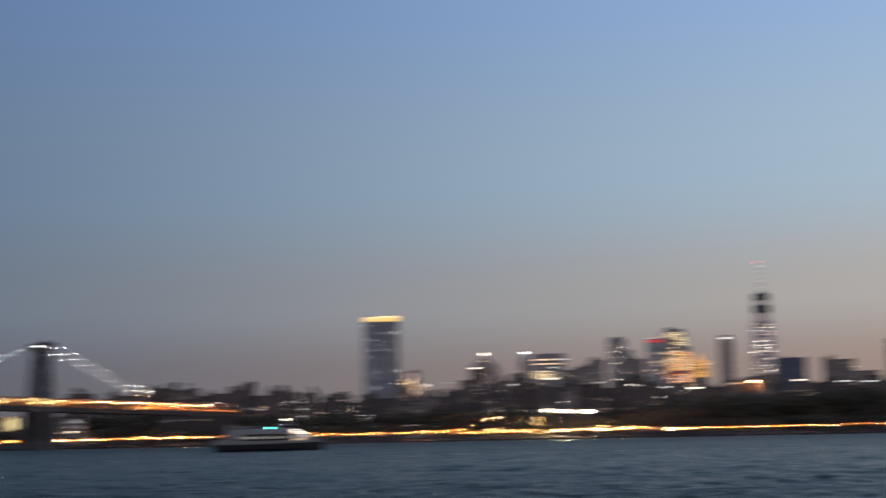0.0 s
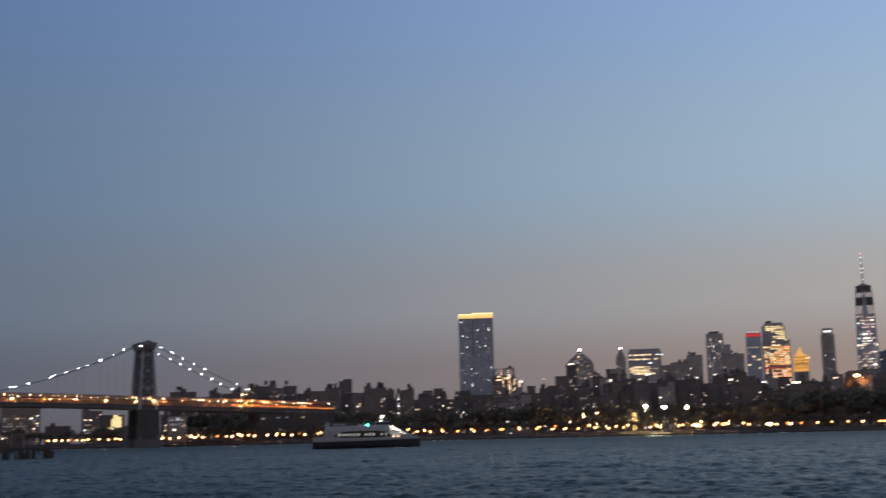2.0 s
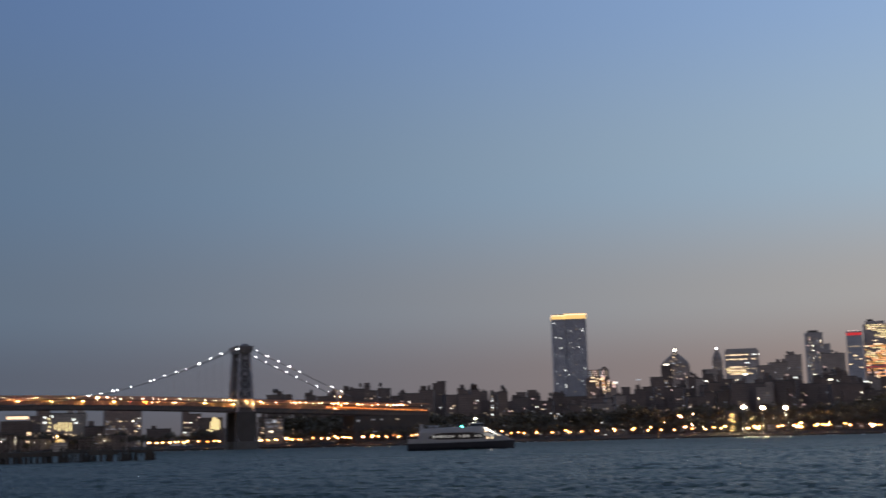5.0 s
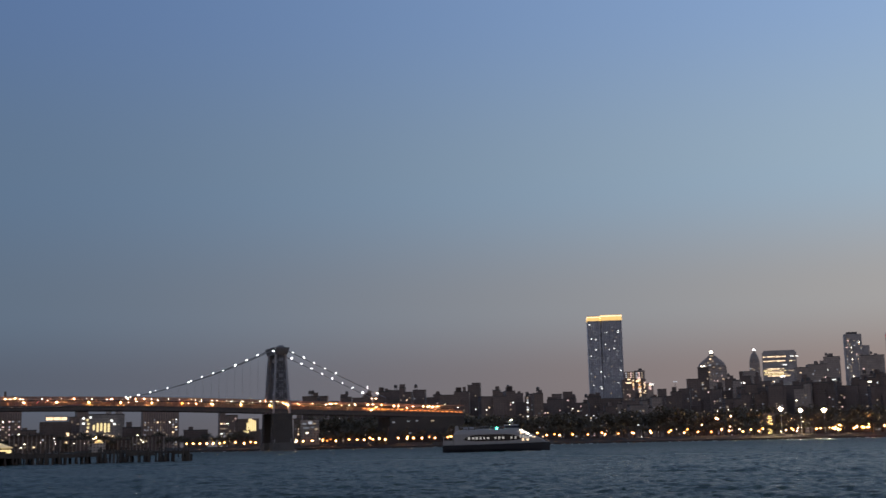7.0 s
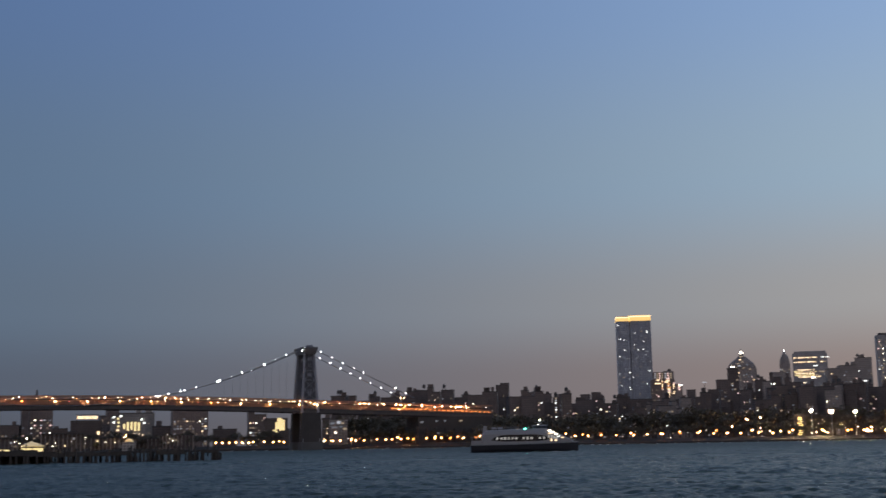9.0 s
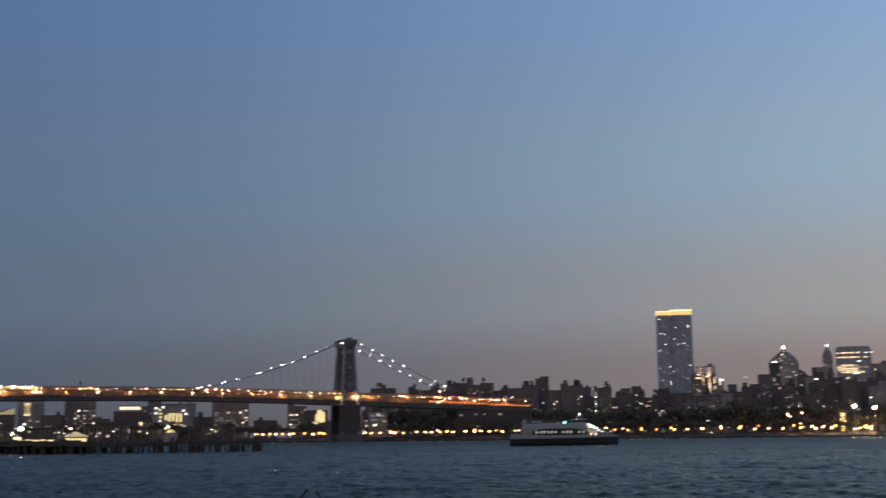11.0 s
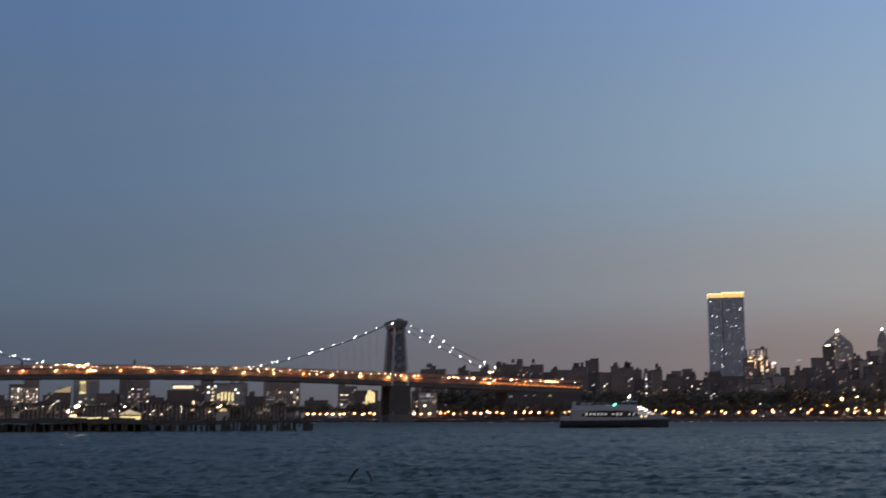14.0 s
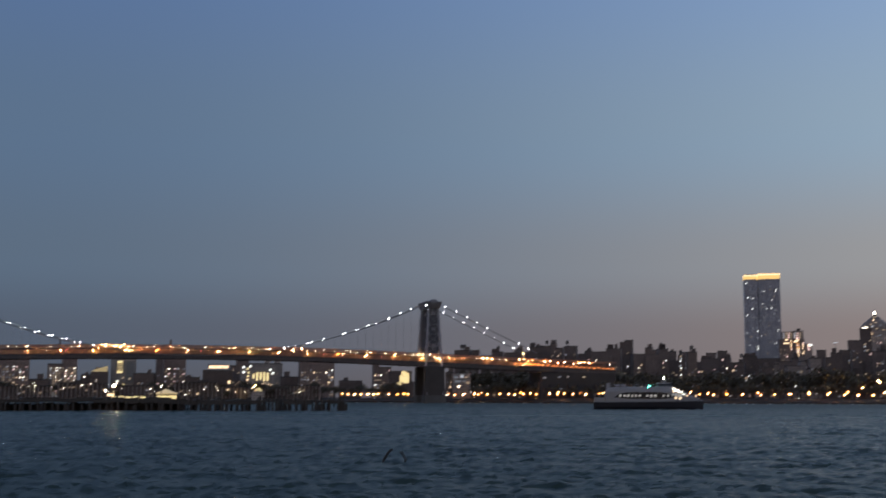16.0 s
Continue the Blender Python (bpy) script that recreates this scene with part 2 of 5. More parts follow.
def rod(bm, a, b, r0, r1=None, n=6):
    a, b = Vector(a), Vector(b)
    r1 = r0 if r1 is None else r1
    q = (b - a).to_track_quat("Z", "Y").to_matrix()
    rings = []
    for p, r in ((a, r0), (b, r1)):
        rings.append([bm.verts.new(p + q @ Vector((r * math.cos(6.2832 * i / n), r * math.sin(6.2832 * i / n), 0))) for i in range(n)])
    for i in range(n):
        j = (i + 1) % n
        bm.faces.new((rings[0][i], rings[0][j], rings[1][j], rings[1][i]))
    bm.faces.new(rings[0][::-1])
    bm.faces.new(rings[1])


def tube(bm, pts, rad, n=6):
    """One closed tube along a list of points."""
    rings = []
    for i, p in enumerate(pts):
        d = Vector(pts[min(i + 1, len(pts) - 1)]) - Vector(pts[max(i - 1, 0)])
        q = d.to_track_quat("Z", "Y").to_matrix()
        rings.append([bm.verts.new(Vector(p) + q @ Vector((rad * math.cos(6.2832 * k / n), rad * math.sin(6.2832 * k / n), 0))) for k in range(n)])
    for a, b in zip(rings, rings[1:]):
        for k in range(n):
            j = (k + 1) % n
            bm.faces.new((a[k], a[j], b[j], b[k]))
    bm.faces.new(rings[0][::-1])
    bm.faces.new(rings[-1])


def prism(bm, outline, z0, z1, taper=1.0):
    lo = [bm.verts.new((x, y, z0)) for x, y in outline]
    hi = [bm.verts.new((x * taper, y * taper, z1)) for x, y in outline]
    n = len(outline)
    for i in range(n):
        j = (i + 1) % n
        bm.faces.new((lo[i], lo[j], hi[j], hi[i]))
    bm.faces.new(lo[::-1])
    bm.faces.new(hi)


def mesh_of(name, bm, mat, smooth=False):
    bmesh.ops.recalc_face_normals(bm, faces=bm.faces)
    me = bpy.data.meshes.new(name)
    bm.to_mesh(me)
    bm.free()
    me.materials.append(M[mat])
    if smooth:
        me.polygons.foreach_set("use_smooth", [True] * len(me.polygons))
    return me


def part(name, bm, mat, parent, label="", smooth=False):
    ob = new(name, bm if isinstance(bm, bpy.types.Mesh) else mesh_of(name, bm, mat, smooth))
    ob.parent = parent
    if label:
        ob["label"] = label
    return ob


def thing(name, m, label, category, group="", kind=""):
    ob = new(name)
    ob.matrix_world = m
    return tagged(ob, label, category, group, kind)


def polar(az, dist, z=0.0, turn=0.0):
    a = radians(az)
    return pose(dist * math.sin(a), dist * math.cos(a), z, 0, 0, -az + turn)


def bm_box(*a, **k):
    bm = bmesh.new()
    box(bm, *a, **k)
    return bm


PANES = {}
for key in ("orange_lit", "warm", "cool", "dim", "gold", "amber", "orange", "yellow", "lamp_white", "red", "red_band", "stair_lit", "goldwall", "tint", "sunset_glass", "flood", "green", "cool_lamp", "masthead", "ferry_lit", "yellow_lit", "bright", "rosy", "dimcool", "faint", "tent", "dock_lamp", "shade", "peach"):
    PANES[key] = mesh_of("pane_" + key, bm_box(-0.5, 0.5, -0.5, 0.5, -0.5, 0.5), key)
    bmx = bmesh.new()
    bmesh.ops.create_icosphere(bmx, subdivisions=1, radius=1.0)
    PANES["ball_" + key] = mesh_of("globe_" + key, bmx, key, True)


def pane(parent, x, y, z, w, h, mat, name="window", deep=0.3):
    ob = new(name, PANES[mat])
    ob.parent = parent
    ob.location, ob.scale = (x, y, z), (w, deep, h)
    return ob


def globe(parent, x, y, z, r, mat, name="lamp"):
    ob = new(name, PANES["ball_" + mat])
    ob.parent = parent
    ob.location, ob.scale = (x, y, z), (r, r, r)
    return ob


# ---------------------------------------------------------------- water
def wave_tile(size, n, wind, seed, peak=1.1):
    """A tile of wind waves from a random spectrum, scaled to unit deviation."""
    rng = np.random.default_rng(seed)
    k = np.fft.fftfreq(n, size / n) * 2 * np.pi
    kx, ky = np.meshgrid(k, k, indexing="ij")
    kk = np.hypot(kx, ky)
    kk[0, 0] = 1
    ax = (kx * math.cos(wind) + ky * math.sin(wind)) / kk
    p = np.exp(-(peak / kk) ** 2) / kk ** 3.4 * (0.15 + ax ** 2)
    p[0, 0] = 0
    h = np.fft.ifft2((rng.normal(size=(n, n)) + 1j * rng.normal(size=(n, n))) * np.sqrt(p)).real
    return h / h.std()


def sample(tile, size, x, y):
    n = tile.shape[0]
    u, v = x / size * n, y / size * n
    i, j = np.floor(u).astype(int), np.floor(v).astype(int)
    a, b = u - i, v - j
    i, j, i1, j1 = i % n, j % n, (i + 1) % n, (j + 1) % n
    return tile[i, j] * (1 - a) * (1 - b) + tile[i1, j] * a * (1 - b) + tile[i, j1] * (1 - a) * b + tile[i1, j1] * a * b


def build_water():
    fan = np.linspace(-33, 37, 560)
    rest = np.linspace(37, 327, 40)[1:-1]
    az = np.radians(np.concatenate([fan, rest]))
    rad = np.concatenate([[0.3, 4.0, 12.0], np.geomspace(26, 4950, 980)])
    r, a = np.meshgrid(rad, az, indexing="ij")
    x, y = r * np.sin(a), r * np.cos(a)
    t1, t2 = wave_tile(96.0, 512, 1.2, 5, 1.5), wave_tile(31.0, 256, 1.8, 8, 4.5)
    c, s = math.cos(0.6), math.sin(0.6)
    h = 0.037 * sample(t1, 96.0, x, y) + 0.034 * sample(t2, 31.0, c * x - s * y, s * x + c * y)
    # long low swell running up the river
    h += 0.05 * sample(wave_tile(160.0, 256, 1.5, 21, 0.6), 160.0, x, y)
    gust = sample(wave_tile(900.0, 128, 0.2, 3), 900.0, x, y * 2.2)
    z = h * np.clip(1 + 0.25 * gust, 0.5, 1.6) * np.clip(r / 150, 1.0, 1.7) * np.clip(2400 / r, 0.5, 1.0)
    z[:, len(fan):] *= 0.3
    nr, na = r.shape
    me = bpy.data.meshes.new("river_water")
    idx = np.arange(nr * na).reshape(nr, na)
    nxt = np.roll(idx, -1, axis=1)
    quads = np.stack([idx[:-1], nxt[:-1], nxt[1:], idx[1:]], -1).reshape(-1, 4)[:, ::-1]
    me.vertices.add(nr * na)
    me.vertices.foreach_set("co", np.stack([x, y, z], -1).ravel())
    me.loops.add(quads.size)
    me.loops.foreach_set("vertex_index", quads.ravel())
    me.polygons.add(len(quads))
    me.polygons.foreach_set("loop_start", np.arange(len(quads)) * 4)
    me.polygons.foreach_set("use_smooth", np.ones(len(quads), bool))
    me.update()
    me.validate()
    m = bpy.data.materials.new("river_water")
    m.use_nodes = True
    t = m.node_tree
    b = t.nodes["Principled BSDF"]
    b.inputs["Base Color"].default_value = (0.027, 0.042, 0.03, 1)
    b.inputs["Specular Tint"].default_value = (0.9, 1.0, 0.77, 1)
    b.inputs["Specular IOR Level"].default_value = 0.105
    b.inputs["Roughness"].default_value = 0.19
    b.inputs["IOR"].default_value = 1.33
    co = t.nodes.new("ShaderNodeTexCoord")
    mp = t.nodes.new("ShaderNodeMapping")
    mp.inputs["Scale"].default_value = (0.6, 1.0, 1.0)
    mp.inputs["Rotation"].default_value = (0, 0, 0.35)
    t.links.new(co.outputs["Object"], mp.inputs["Vector"])
    # further out the chop is finer than the mesh and counts as roughness
    far = t.nodes.new("ShaderNodeVectorMath")
    far.operation = "LENGTH"
    t.links.new(co.outputs["Object"], far.inputs[0])
    chop = t.nodes.new("ShaderNodeMapRange")
    chop.interpolation_type = "SMOOTHSTEP"
    chop.inputs["From Min"].default_value, chop.inputs["From Max"].default_value = 40.0, 700.0
    chop.inputs["To Min"].default_value, chop.inputs["To Max"].default_value = 0.24, 0.42
    t.links.new(far.outputs["Value"], chop.inputs["Value"])
    t.links.new(chop.outputs[0], b.inputs["Roughness"])
    last = None
    for sc, st, dist in ((0.35, 0.5, 0.4), (1.9, 0.8, 0.16), (6.0, 0.7, 0.05)):
        n = t.nodes.new("ShaderNodeTexNoise")
        n.inputs["Scale"].default_value, n.inputs["Detail"].default_value = sc, 3
        t.links.new(mp.outputs[0], n.inputs["Vector"])
        bp = t.nodes.new("ShaderNodeBump")
        bp.inputs["Strength"].default_value, bp.inputs["Distance"].default_value = st, dist
        t.links.new(n.outputs[0], bp.inputs["Height"])
        if last:
            t.links.new(last.outputs[0], bp.inputs["Normal"])
        last = bp
    t.links.new(last.outputs[0], b.inputs["Normal"])
    me.materials.append(m)
    tagged(new("water", me), "choppy dark blue-grey river water", "water", kind="structure")


build_water()


# ---------------------------------------------------------------- land
def shore(az):
    return 1322 - 30 * math.sin(radians(az * 4)) + 8 * math.sin(az * 0.9) - 82 * math.exp(-((az - 0.5) / 5.5) ** 2)


def bank_z(back):
    """Height of the park ground, by the distance behind the seawall."""
    return 2.0 + 0.5 * min(1, max(0, back) / 9) + 2.9 * min(1, max(0, (back - 9) / 20))


def sweep(azs, section):
    bm = bmesh.new()
    ring = []
    for a in azs:
        s, c = math.sin(radians(a)), math.cos(radians(a))
        ring.append([bm.verts.new((r * s, r * c, z)) for r, z in section(shore(a))])
    for p, q in zip(ring, ring[1:]):
        for i in range(len(p) - 1):
            bm.faces.new((p[i], q[i], q[i + 1], p[i + 1]))
    return bm


def build_land():
    azs = [-44 + 0.5 * i for i in range(184)]
    bm = sweep(azs, lambda d: ((d, -1.5), (d, 1.9), (d + 0.8, 2.0), (d + 9, 2.5), (d + 29, 5.4), (d + 90, 5.6), (4900, 6.0)))
    tagged(new("ground", mesh_of("ground", bm, "park")), "riverside park ground rising gently behind a seawall", "ground", kind="structure")
    bm = sweep(azs, lambda d: ((d - 0.6, -1.5), (d - 0.6, 2.0), (d + 0.4, 2.0), (d + 0.4, 1.0)))
    tagged(new("seawall", mesh_of("seawall", bm, "seawall")), "dark wet stone seawall along the far river bank", "seawall", kind="structure")
    # broken foam where the chop meets the wall; its white also imitates lamp glints
    rng = random.Random(3)
    bm = bmesh.new()
    a = -11.0
    while a < 34:
        n = rng.uniform(0.03, 0.22)
        for i in range(3):
            u = a + n * (i + rng.uniform(-0.3, 0.3)) / 3
            d = shore(u) - 0.9 - rng.uniform(0, 1.2)
            w, h = rng.uniform(0.6, 2.2), rng.uniform(0.16, 0.5)
            m = polar(u, d)
            v = [bm.verts.new(m @ Vector(c)) for c in ((-w, 0, -0.2), (w, 0, -0.2), (w * 0.6, 0.3, h * 0.7), (0, 0.3, h), (-w * 0.7, 0.3, h * 0.5), (0, 0.8, -0.2))]
            for f in ((0, 1, 2, 3, 4), (0, 4, 5), (4, 3, 5), (3, 2, 5), (2, 1, 5), (1, 0, 5)):
                bm.faces.new([v[k] for k in f])
        a += n + rng.choice((0.1, 0.25, 0.5, 0.9))
    tagged(new("foam", mesh_of("foam", bm, "foam")), "broken white foam slivers along the seawall, also standing for lamp glints", "foam", kind="stuff")
    # the bank under and behind the camera
    tagged(new("promenade", mesh_of("promenade", bm_box(-60, 60, -80, 1.2, -1.5, 1.0), "promenade")),
           "plain concrete riverside promenade", "pavement", kind="structure")


build_land()


# ---------------------------------------------------------------- suspension bridge
BR = pose(-166.6, 1248.9, 0, 0, 0, 23.08)
bridge = thing("suspension_bridge", BR, "grey steel suspension bridge with a lamp-lit truss deck", "bridge")
SPAN, SIDE, ENDS = 488.0, 112.0, 202.0
HALF = 16.0


def deck_top(s):
    if s < -SPAN:
        return 50 - 0.03 * (-SPAN - s)
    if s <= 0:
        return 50 + 5 * (1 - ((s + 244) / 244) ** 2)
    return 50 - 0.031 * s


def ribbon(s0, s1, step, y0, y1, a, b):
    bm = bmesh.new()
    n = max(1, round((s1 - s0) / step))
    ring = []
    for i in range(n + 1):
        s = s0 + (s1 - s0) * i / n
        z = deck_top(s)
        ring.append([bm.verts.new((s, y, z + o)) for y, o in ((y0, a), (y1, a), (y1, b), (y0, b))])
    for p, q in zip(ring, ring[1:]):
        for i in range(4):
            j = (i + 1) % 4
            bm.faces.new((p[i], p[j], q[j], q[i]))
    bm.faces.new(ring[0])
    bm.faces.new(ring[-1][::-1])
    return bm


def build_deck():
    lo, hi = -SPAN - 140, ENDS
    part("roadway", ribbon(lo, hi, 12, -HALF, HALF, -9.4, -8.6), "asphalt", bridge, "dark asphalt roadway")
    part("footway", ribbon(lo, hi, 12, -5, 5, -3.3, -2.9), "asphalt", bridge, "raised footway between the trusses")
    part("track_fence", ribbon(lo, hi, 12, HALF - 3.2, HALF - 3.0, -8.7, -1.6), "decksteel", bridge, "tall brown screen beside the tracks")
    part("parapet_wall", ribbon(lo, hi, 12, -HALF + 2.0, -HALF + 2.2, -8.7, -5.6), "decksteel", bridge, "brown roadway parapet")
    # upper members have lamp glow in their brown; lower chords use a darker steel
    for y in (-HALF, HALF):
        part("top_chord", ribbon(lo, hi, 12, y - 0.5, y + 0.5, -1.2, 0.0), "decksteel", bridge)
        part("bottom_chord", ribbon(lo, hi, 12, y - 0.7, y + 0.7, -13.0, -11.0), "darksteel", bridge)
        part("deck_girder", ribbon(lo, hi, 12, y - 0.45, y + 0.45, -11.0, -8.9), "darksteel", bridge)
        bm = bmesh.new()
        s = lo
        k = 0
        while s < hi - 8:
            z0, z1 = deck_top(s), deck_top(s + 8)
            rod(bm, (s, y, z0 - 11.5), (s, y, z0 - 0.6), 0.3, n=4)
            if k % 2:
                rod(bm, (s, y, z0 - 11.5), (s + 8, y, z1 - 0.6), 0.3, n=4)
            else:
                rod(bm, (s, y, z0 - 0.6), (s + 8, y, z1 - 11.5), 0.3, n=4)
            s += 8
            k += 1
        tagged(part("truss_web", bm, "decksteel", bridge, "riveted steel truss posts and diagonals"), kind="stuff")
    bm = bmesh.new()
    s = lo
    while s < hi:
        z = deck_top(s)
        box(bm, s - 0.3, s + 0.3, -HALF + 0.5, HALF - 0.5, z - 11.8, z - 9.5)
        box(bm, s - 0.2, s + 0.2, -HALF + 0.5, HALF - 0.5, z - 0.9, z - 0.3)
        s += 8
    tagged(part("floor_framing", bm, "decksteel", bridge, "steel floor beams and top struts"), kind="stuff")
    rng = random.Random(11)
    # small white bulbs under the top chord, thinner over the river and regular on the approach
    s = lo + 5
    while s < hi - 4:
        z = deck_top(s)
        near = rng.random() < 0.6
        globe(bridge, s, -HALF - 0.7 if near else HALF - 4, z - rng.choice((1.6, 2.0, 2.4)) - (0.6 if s > 0 else 0), rng.uniform(0.24, 0.36),
              rng.choice(("cool_lamp", "cool_lamp", "cool_lamp", "peach") if s < 0 else ("peach", "peach", "cool_lamp")), "deck_lamp")
        if s < 0 and rng.random() < 0.42:
            globe(bridge, s + rng.uniform(-3, 3), rng.uniform(-12, 8), z - rng.uniform(4.2, 7.2), rng.uniform(0.2, 0.34), rng.choice(("peach", "red", "amber", "cool_lamp", "peach")), "roadway_lamp")
        s += rng.choice((4.4, 5.8, 7.5, 9.5)) if s < -150 else rng.choice((4.2, 5.4, 6.2)) if s < 0 else rng.choice((5.5, 5.5, 5.5, 9.0))
    # large roadway lamps at even steps
    for i, mat in enumerate(("peach", "amber", "yellow", "yellow", "orange", "peach", "peach", "yellow", "yellow", "yellow", "orange", "peach", "yellow", "yellow")):
        s = -393.0 + i * 29.3
        globe(bridge, s, -HALF - 0.8, deck_top(s) - 5.4, 0.6 if mat == "orange" else 0.44, mat, "roadway_lamp")
    for s, z, mat in ((4.0, 45.7, "yellow"), (6.5, 45.0, "peach"), (52.0, 45.4, "peach"), (79.0, 45.0, "yellow"), (96.5, 51.4, "yellow"), (100.5, 51.6, "yellow"), (95.5, 39.6, "peach"),
                      (97.0, 44.6, "amber"), (101.0, 42.4, "orange"), (107.0, 44.5, "yellow"), (120.0, 44.0, "amber"), (135.0, 41.6, "amber"), (161.0, 42.4, "yellow")):
        globe(bridge, s, -HALF - 1.4, z, 0.34 if mat == "orange" else 0.32, mat, "roadway_lamp")
    # dim amber glowing strips along the kerb of the approach
    for i in range(22):
        s = 88 + i * 5.2
        pane(bridge, s, -HALF - 0.8, deck_top(s) - 6.2 - 0.012 * (s - 88), rng.uniform(2.0, 3.6), 0.5, "shade", "kerb_lamp", 0.3)
    for i in range(9):
        q = -330 + i * 3.4
        globe(bridge, q, -HALF - 0.8, deck_top(q) + rng.choice((0.5, 0.2, -0.8, -2.0, -4.0)), rng.uniform(0.22, 0.34), rng.choice(("yellow", "cool_lamp", "yellow")), "work_lamp")
    # tall masts standing over the deck
    for s in (-262.0, -365.0):
        bm = bmesh.new()
        box(bm, s - 0.9, s + 0.9, -0.9, 0.9, deck_top(s) - 3, deck_top(s) + 5.5)
        part("mast", bm, "darksteel", bridge, "short dark mast over the footway")


def build_tower(s):
    foot, top, zt = 8.6, 4.7, 99.0
    for y in (-HALF, HALF):
        for sx in (-1, 1):
            bm = bmesh.new()
            yy = 1 if y > 0 else -1
            a = [Vector((s + sx * foot, y + yy * 3.4, 8)), Vector((s + sx * foot, y, 34)), Vector((s + sx * top, y - yy * 3, zt))]
            for p, q in zip(a, a[1:]):
                rod(bm, p, q, 2.2 if p.z < 20 else 1.7, 1.5, n=4)
            part("tower_leg", bm, "steel", bridge, "battered grey steel tower leg", False)
        bm = bmesh.new()
        for i in range(9):
            z0, z1 = 10 + i * 10, 20 + i * 10
            w0, w1 = foot + (top - foot) * (z0 - 8) / 93, foot + (top - foot) * (z1 - 8) / 93
            yb = y - (3 if y > 0 else -3) * z0 / 100
            rod(bm, (s - w0, yb, z0), (s + w1, yb, z1), 0.4, n=4)
            rod(bm, (s + w0, yb, z0), (s - w1, yb, z1), 0.4, n=4)
            rod(bm, (s - w1, yb, z1), (s + w1, yb, z1), 0.5, n=4)
        tagged(part("tower_bracing", bm, "steel", bridge, "crossed steel bracing"), kind="stuff")
        bm = bmesh.new()
        yb = y * 0.8
        box(bm, s - 7.2, s + 7.2, yb - 1.2, yb + 1.2, 38, 98, 0.56)
        for dx in (-2.6, 0, 2.6):
            box(bm, s + dx - 0.45, s + dx + 0.45, yb - 2.2, yb - 1.21, 38, 97)
        part("tower_web", bm, "towerweb", bridge, "ribbed grey steel plate between the tower legs")
    bm = bmesh.new()
    for z in (56, 74, 90):
        box(bm, s - 2, s + 2, -HALF + 1, HALF - 1, z, z + 3)
    for z0, z1 in ((58, 74), (76, 90)):
        rod(bm, (s, -HALF + 2, z0), (s, HALF - 2, z1), 0.8, n=4)
        rod(bm, (s, HALF - 2, z0), (s, -HALF + 2, z1), 0.8, n=4)
    part("portal", bm, "steel", bridge, "steel portal beams between the tower sides")
    bm = bmesh.new()
    box(bm, s - 6.0, s + 6.0, -HALF - 0.5, HALF + 0.5, 96.5, 100, 1.12)
    box(bm, s - 7.2, s + 7.2, -HALF - 1.6, HALF + 1.6, 100, 102.6, 1.06)
    box(bm, s - 7.9, s + 7.9, -HALF - 2.2, HALF + 2.2, 102.6, 103.5)
    for y in (-13, 13):
        box(bm, s - 4, s + 4, y - 3.5, y + 3.5, 103.5, 105.6, 0.6)
    part("tower_cap", bm, "towerweb", bridge, "dark overhanging platform and saddles")
    for y in (-HALF - 1, HALF + 1):
        bm = bmesh.new()
        box(bm, s - 11.4, s + 11.4, y - 7, y + 7, -4, 7, 0.95)
        box(bm, s - 11.0, s + 11.0, y - 7, y + 7, 7, 8)
        part("masonry_pier", bm, "stone_pier", bridge, "granite pier in the river")
        bm = bmesh.new()
        box(bm, s - 10.7, s + 10.7, y - 4, y + 4, 8, 37, 0.93)
        part("lower_shaft", bm, "darkstone", bridge, "dark steel lower shaft")
    globe(bridge, s - 9, -HALF - 2.5, 99.5, 0.6, "lamp_white", "cable_lamp")
    globe(bridge, s + 2, 0, 105.4, 0.4, "lamp_white", "cable_lamp")


def build_cables():
    def main_z(s):
        return 45.0 + 59.8 * ((s + 244) / 244) ** 2

    def side_z(s):
        return 103 - 0.457 * s - 1.5 * (s / SIDE) * (1 - s / SIDE)

    for y in (-HALF - 1, HALF + 1):
        for lo, hi, fz, n in ((-SPAN, 0, main_z, 48), (0, SIDE, side_z, 12)):
            bm = bmesh.new()
            tube(bm, [(lo + (hi - lo) * i / n, y, fz(lo + (hi - lo) * i / n)) for i in range(n + 1)], 0.42)
            part("main_cable", bm, "cable", bridge, "thick steel main cable")
        for i in range(1, 61):
            s = -SPAN + i * 8
            if s < -6:
                bm = bmesh.new()
                rod(bm, (s, y, deck_top(s) - 1), (s, y, max(main_z(s), deck_top(s))), 0.05, n=4)
                part("suspender", bm, "cable", bridge)
        far = y > 0
        spots = [-16.1, -27.4, -39.2, -62.0, -73.6, -85.0, -108.2, -120.6, -144.3] if far else [-48.0, -60.0, -94.2, -130.3, -142.2, -153.4]
        spots += [(-339.1 if far else -334.1) - 12.5 * i for i in range(12)]
        for s in spots:
            globe(bridge, s, y, main_z(s) + 0.9, 0.4, "lamp_white", "cable_lamp")
        for i in range(8 if far else 9):
            s = 19.7 + 11.2 * i if far else 11.6 + 11.4 * i
            if far or not 60 < s < 85:
                globe(bridge, s, y, side_z(s) + 0.9, 0.4, "lamp_white", "cable_lamp")


build_deck()
build_tower(0.0)
build_tower(-SPAN)
build_cables()
# the anchorage: a dark stepped masonry block under the end of the deck
bm = bmesh.new()
box(bm, 112, 204, -19, 19, -3, 22, 0.97)
box(bm, 116, 200, -18, 18, 22, 32)
for i in range(9):
    x = 116 + i * 10.3
    box(bm, x - 1.4, x + 1.4, -20.2, -18.5, -3, 20)
anchorage = part("anchorage", bm, "darkstone", bridge, "dark masonry anchorage block")
arng = random.Random(15)
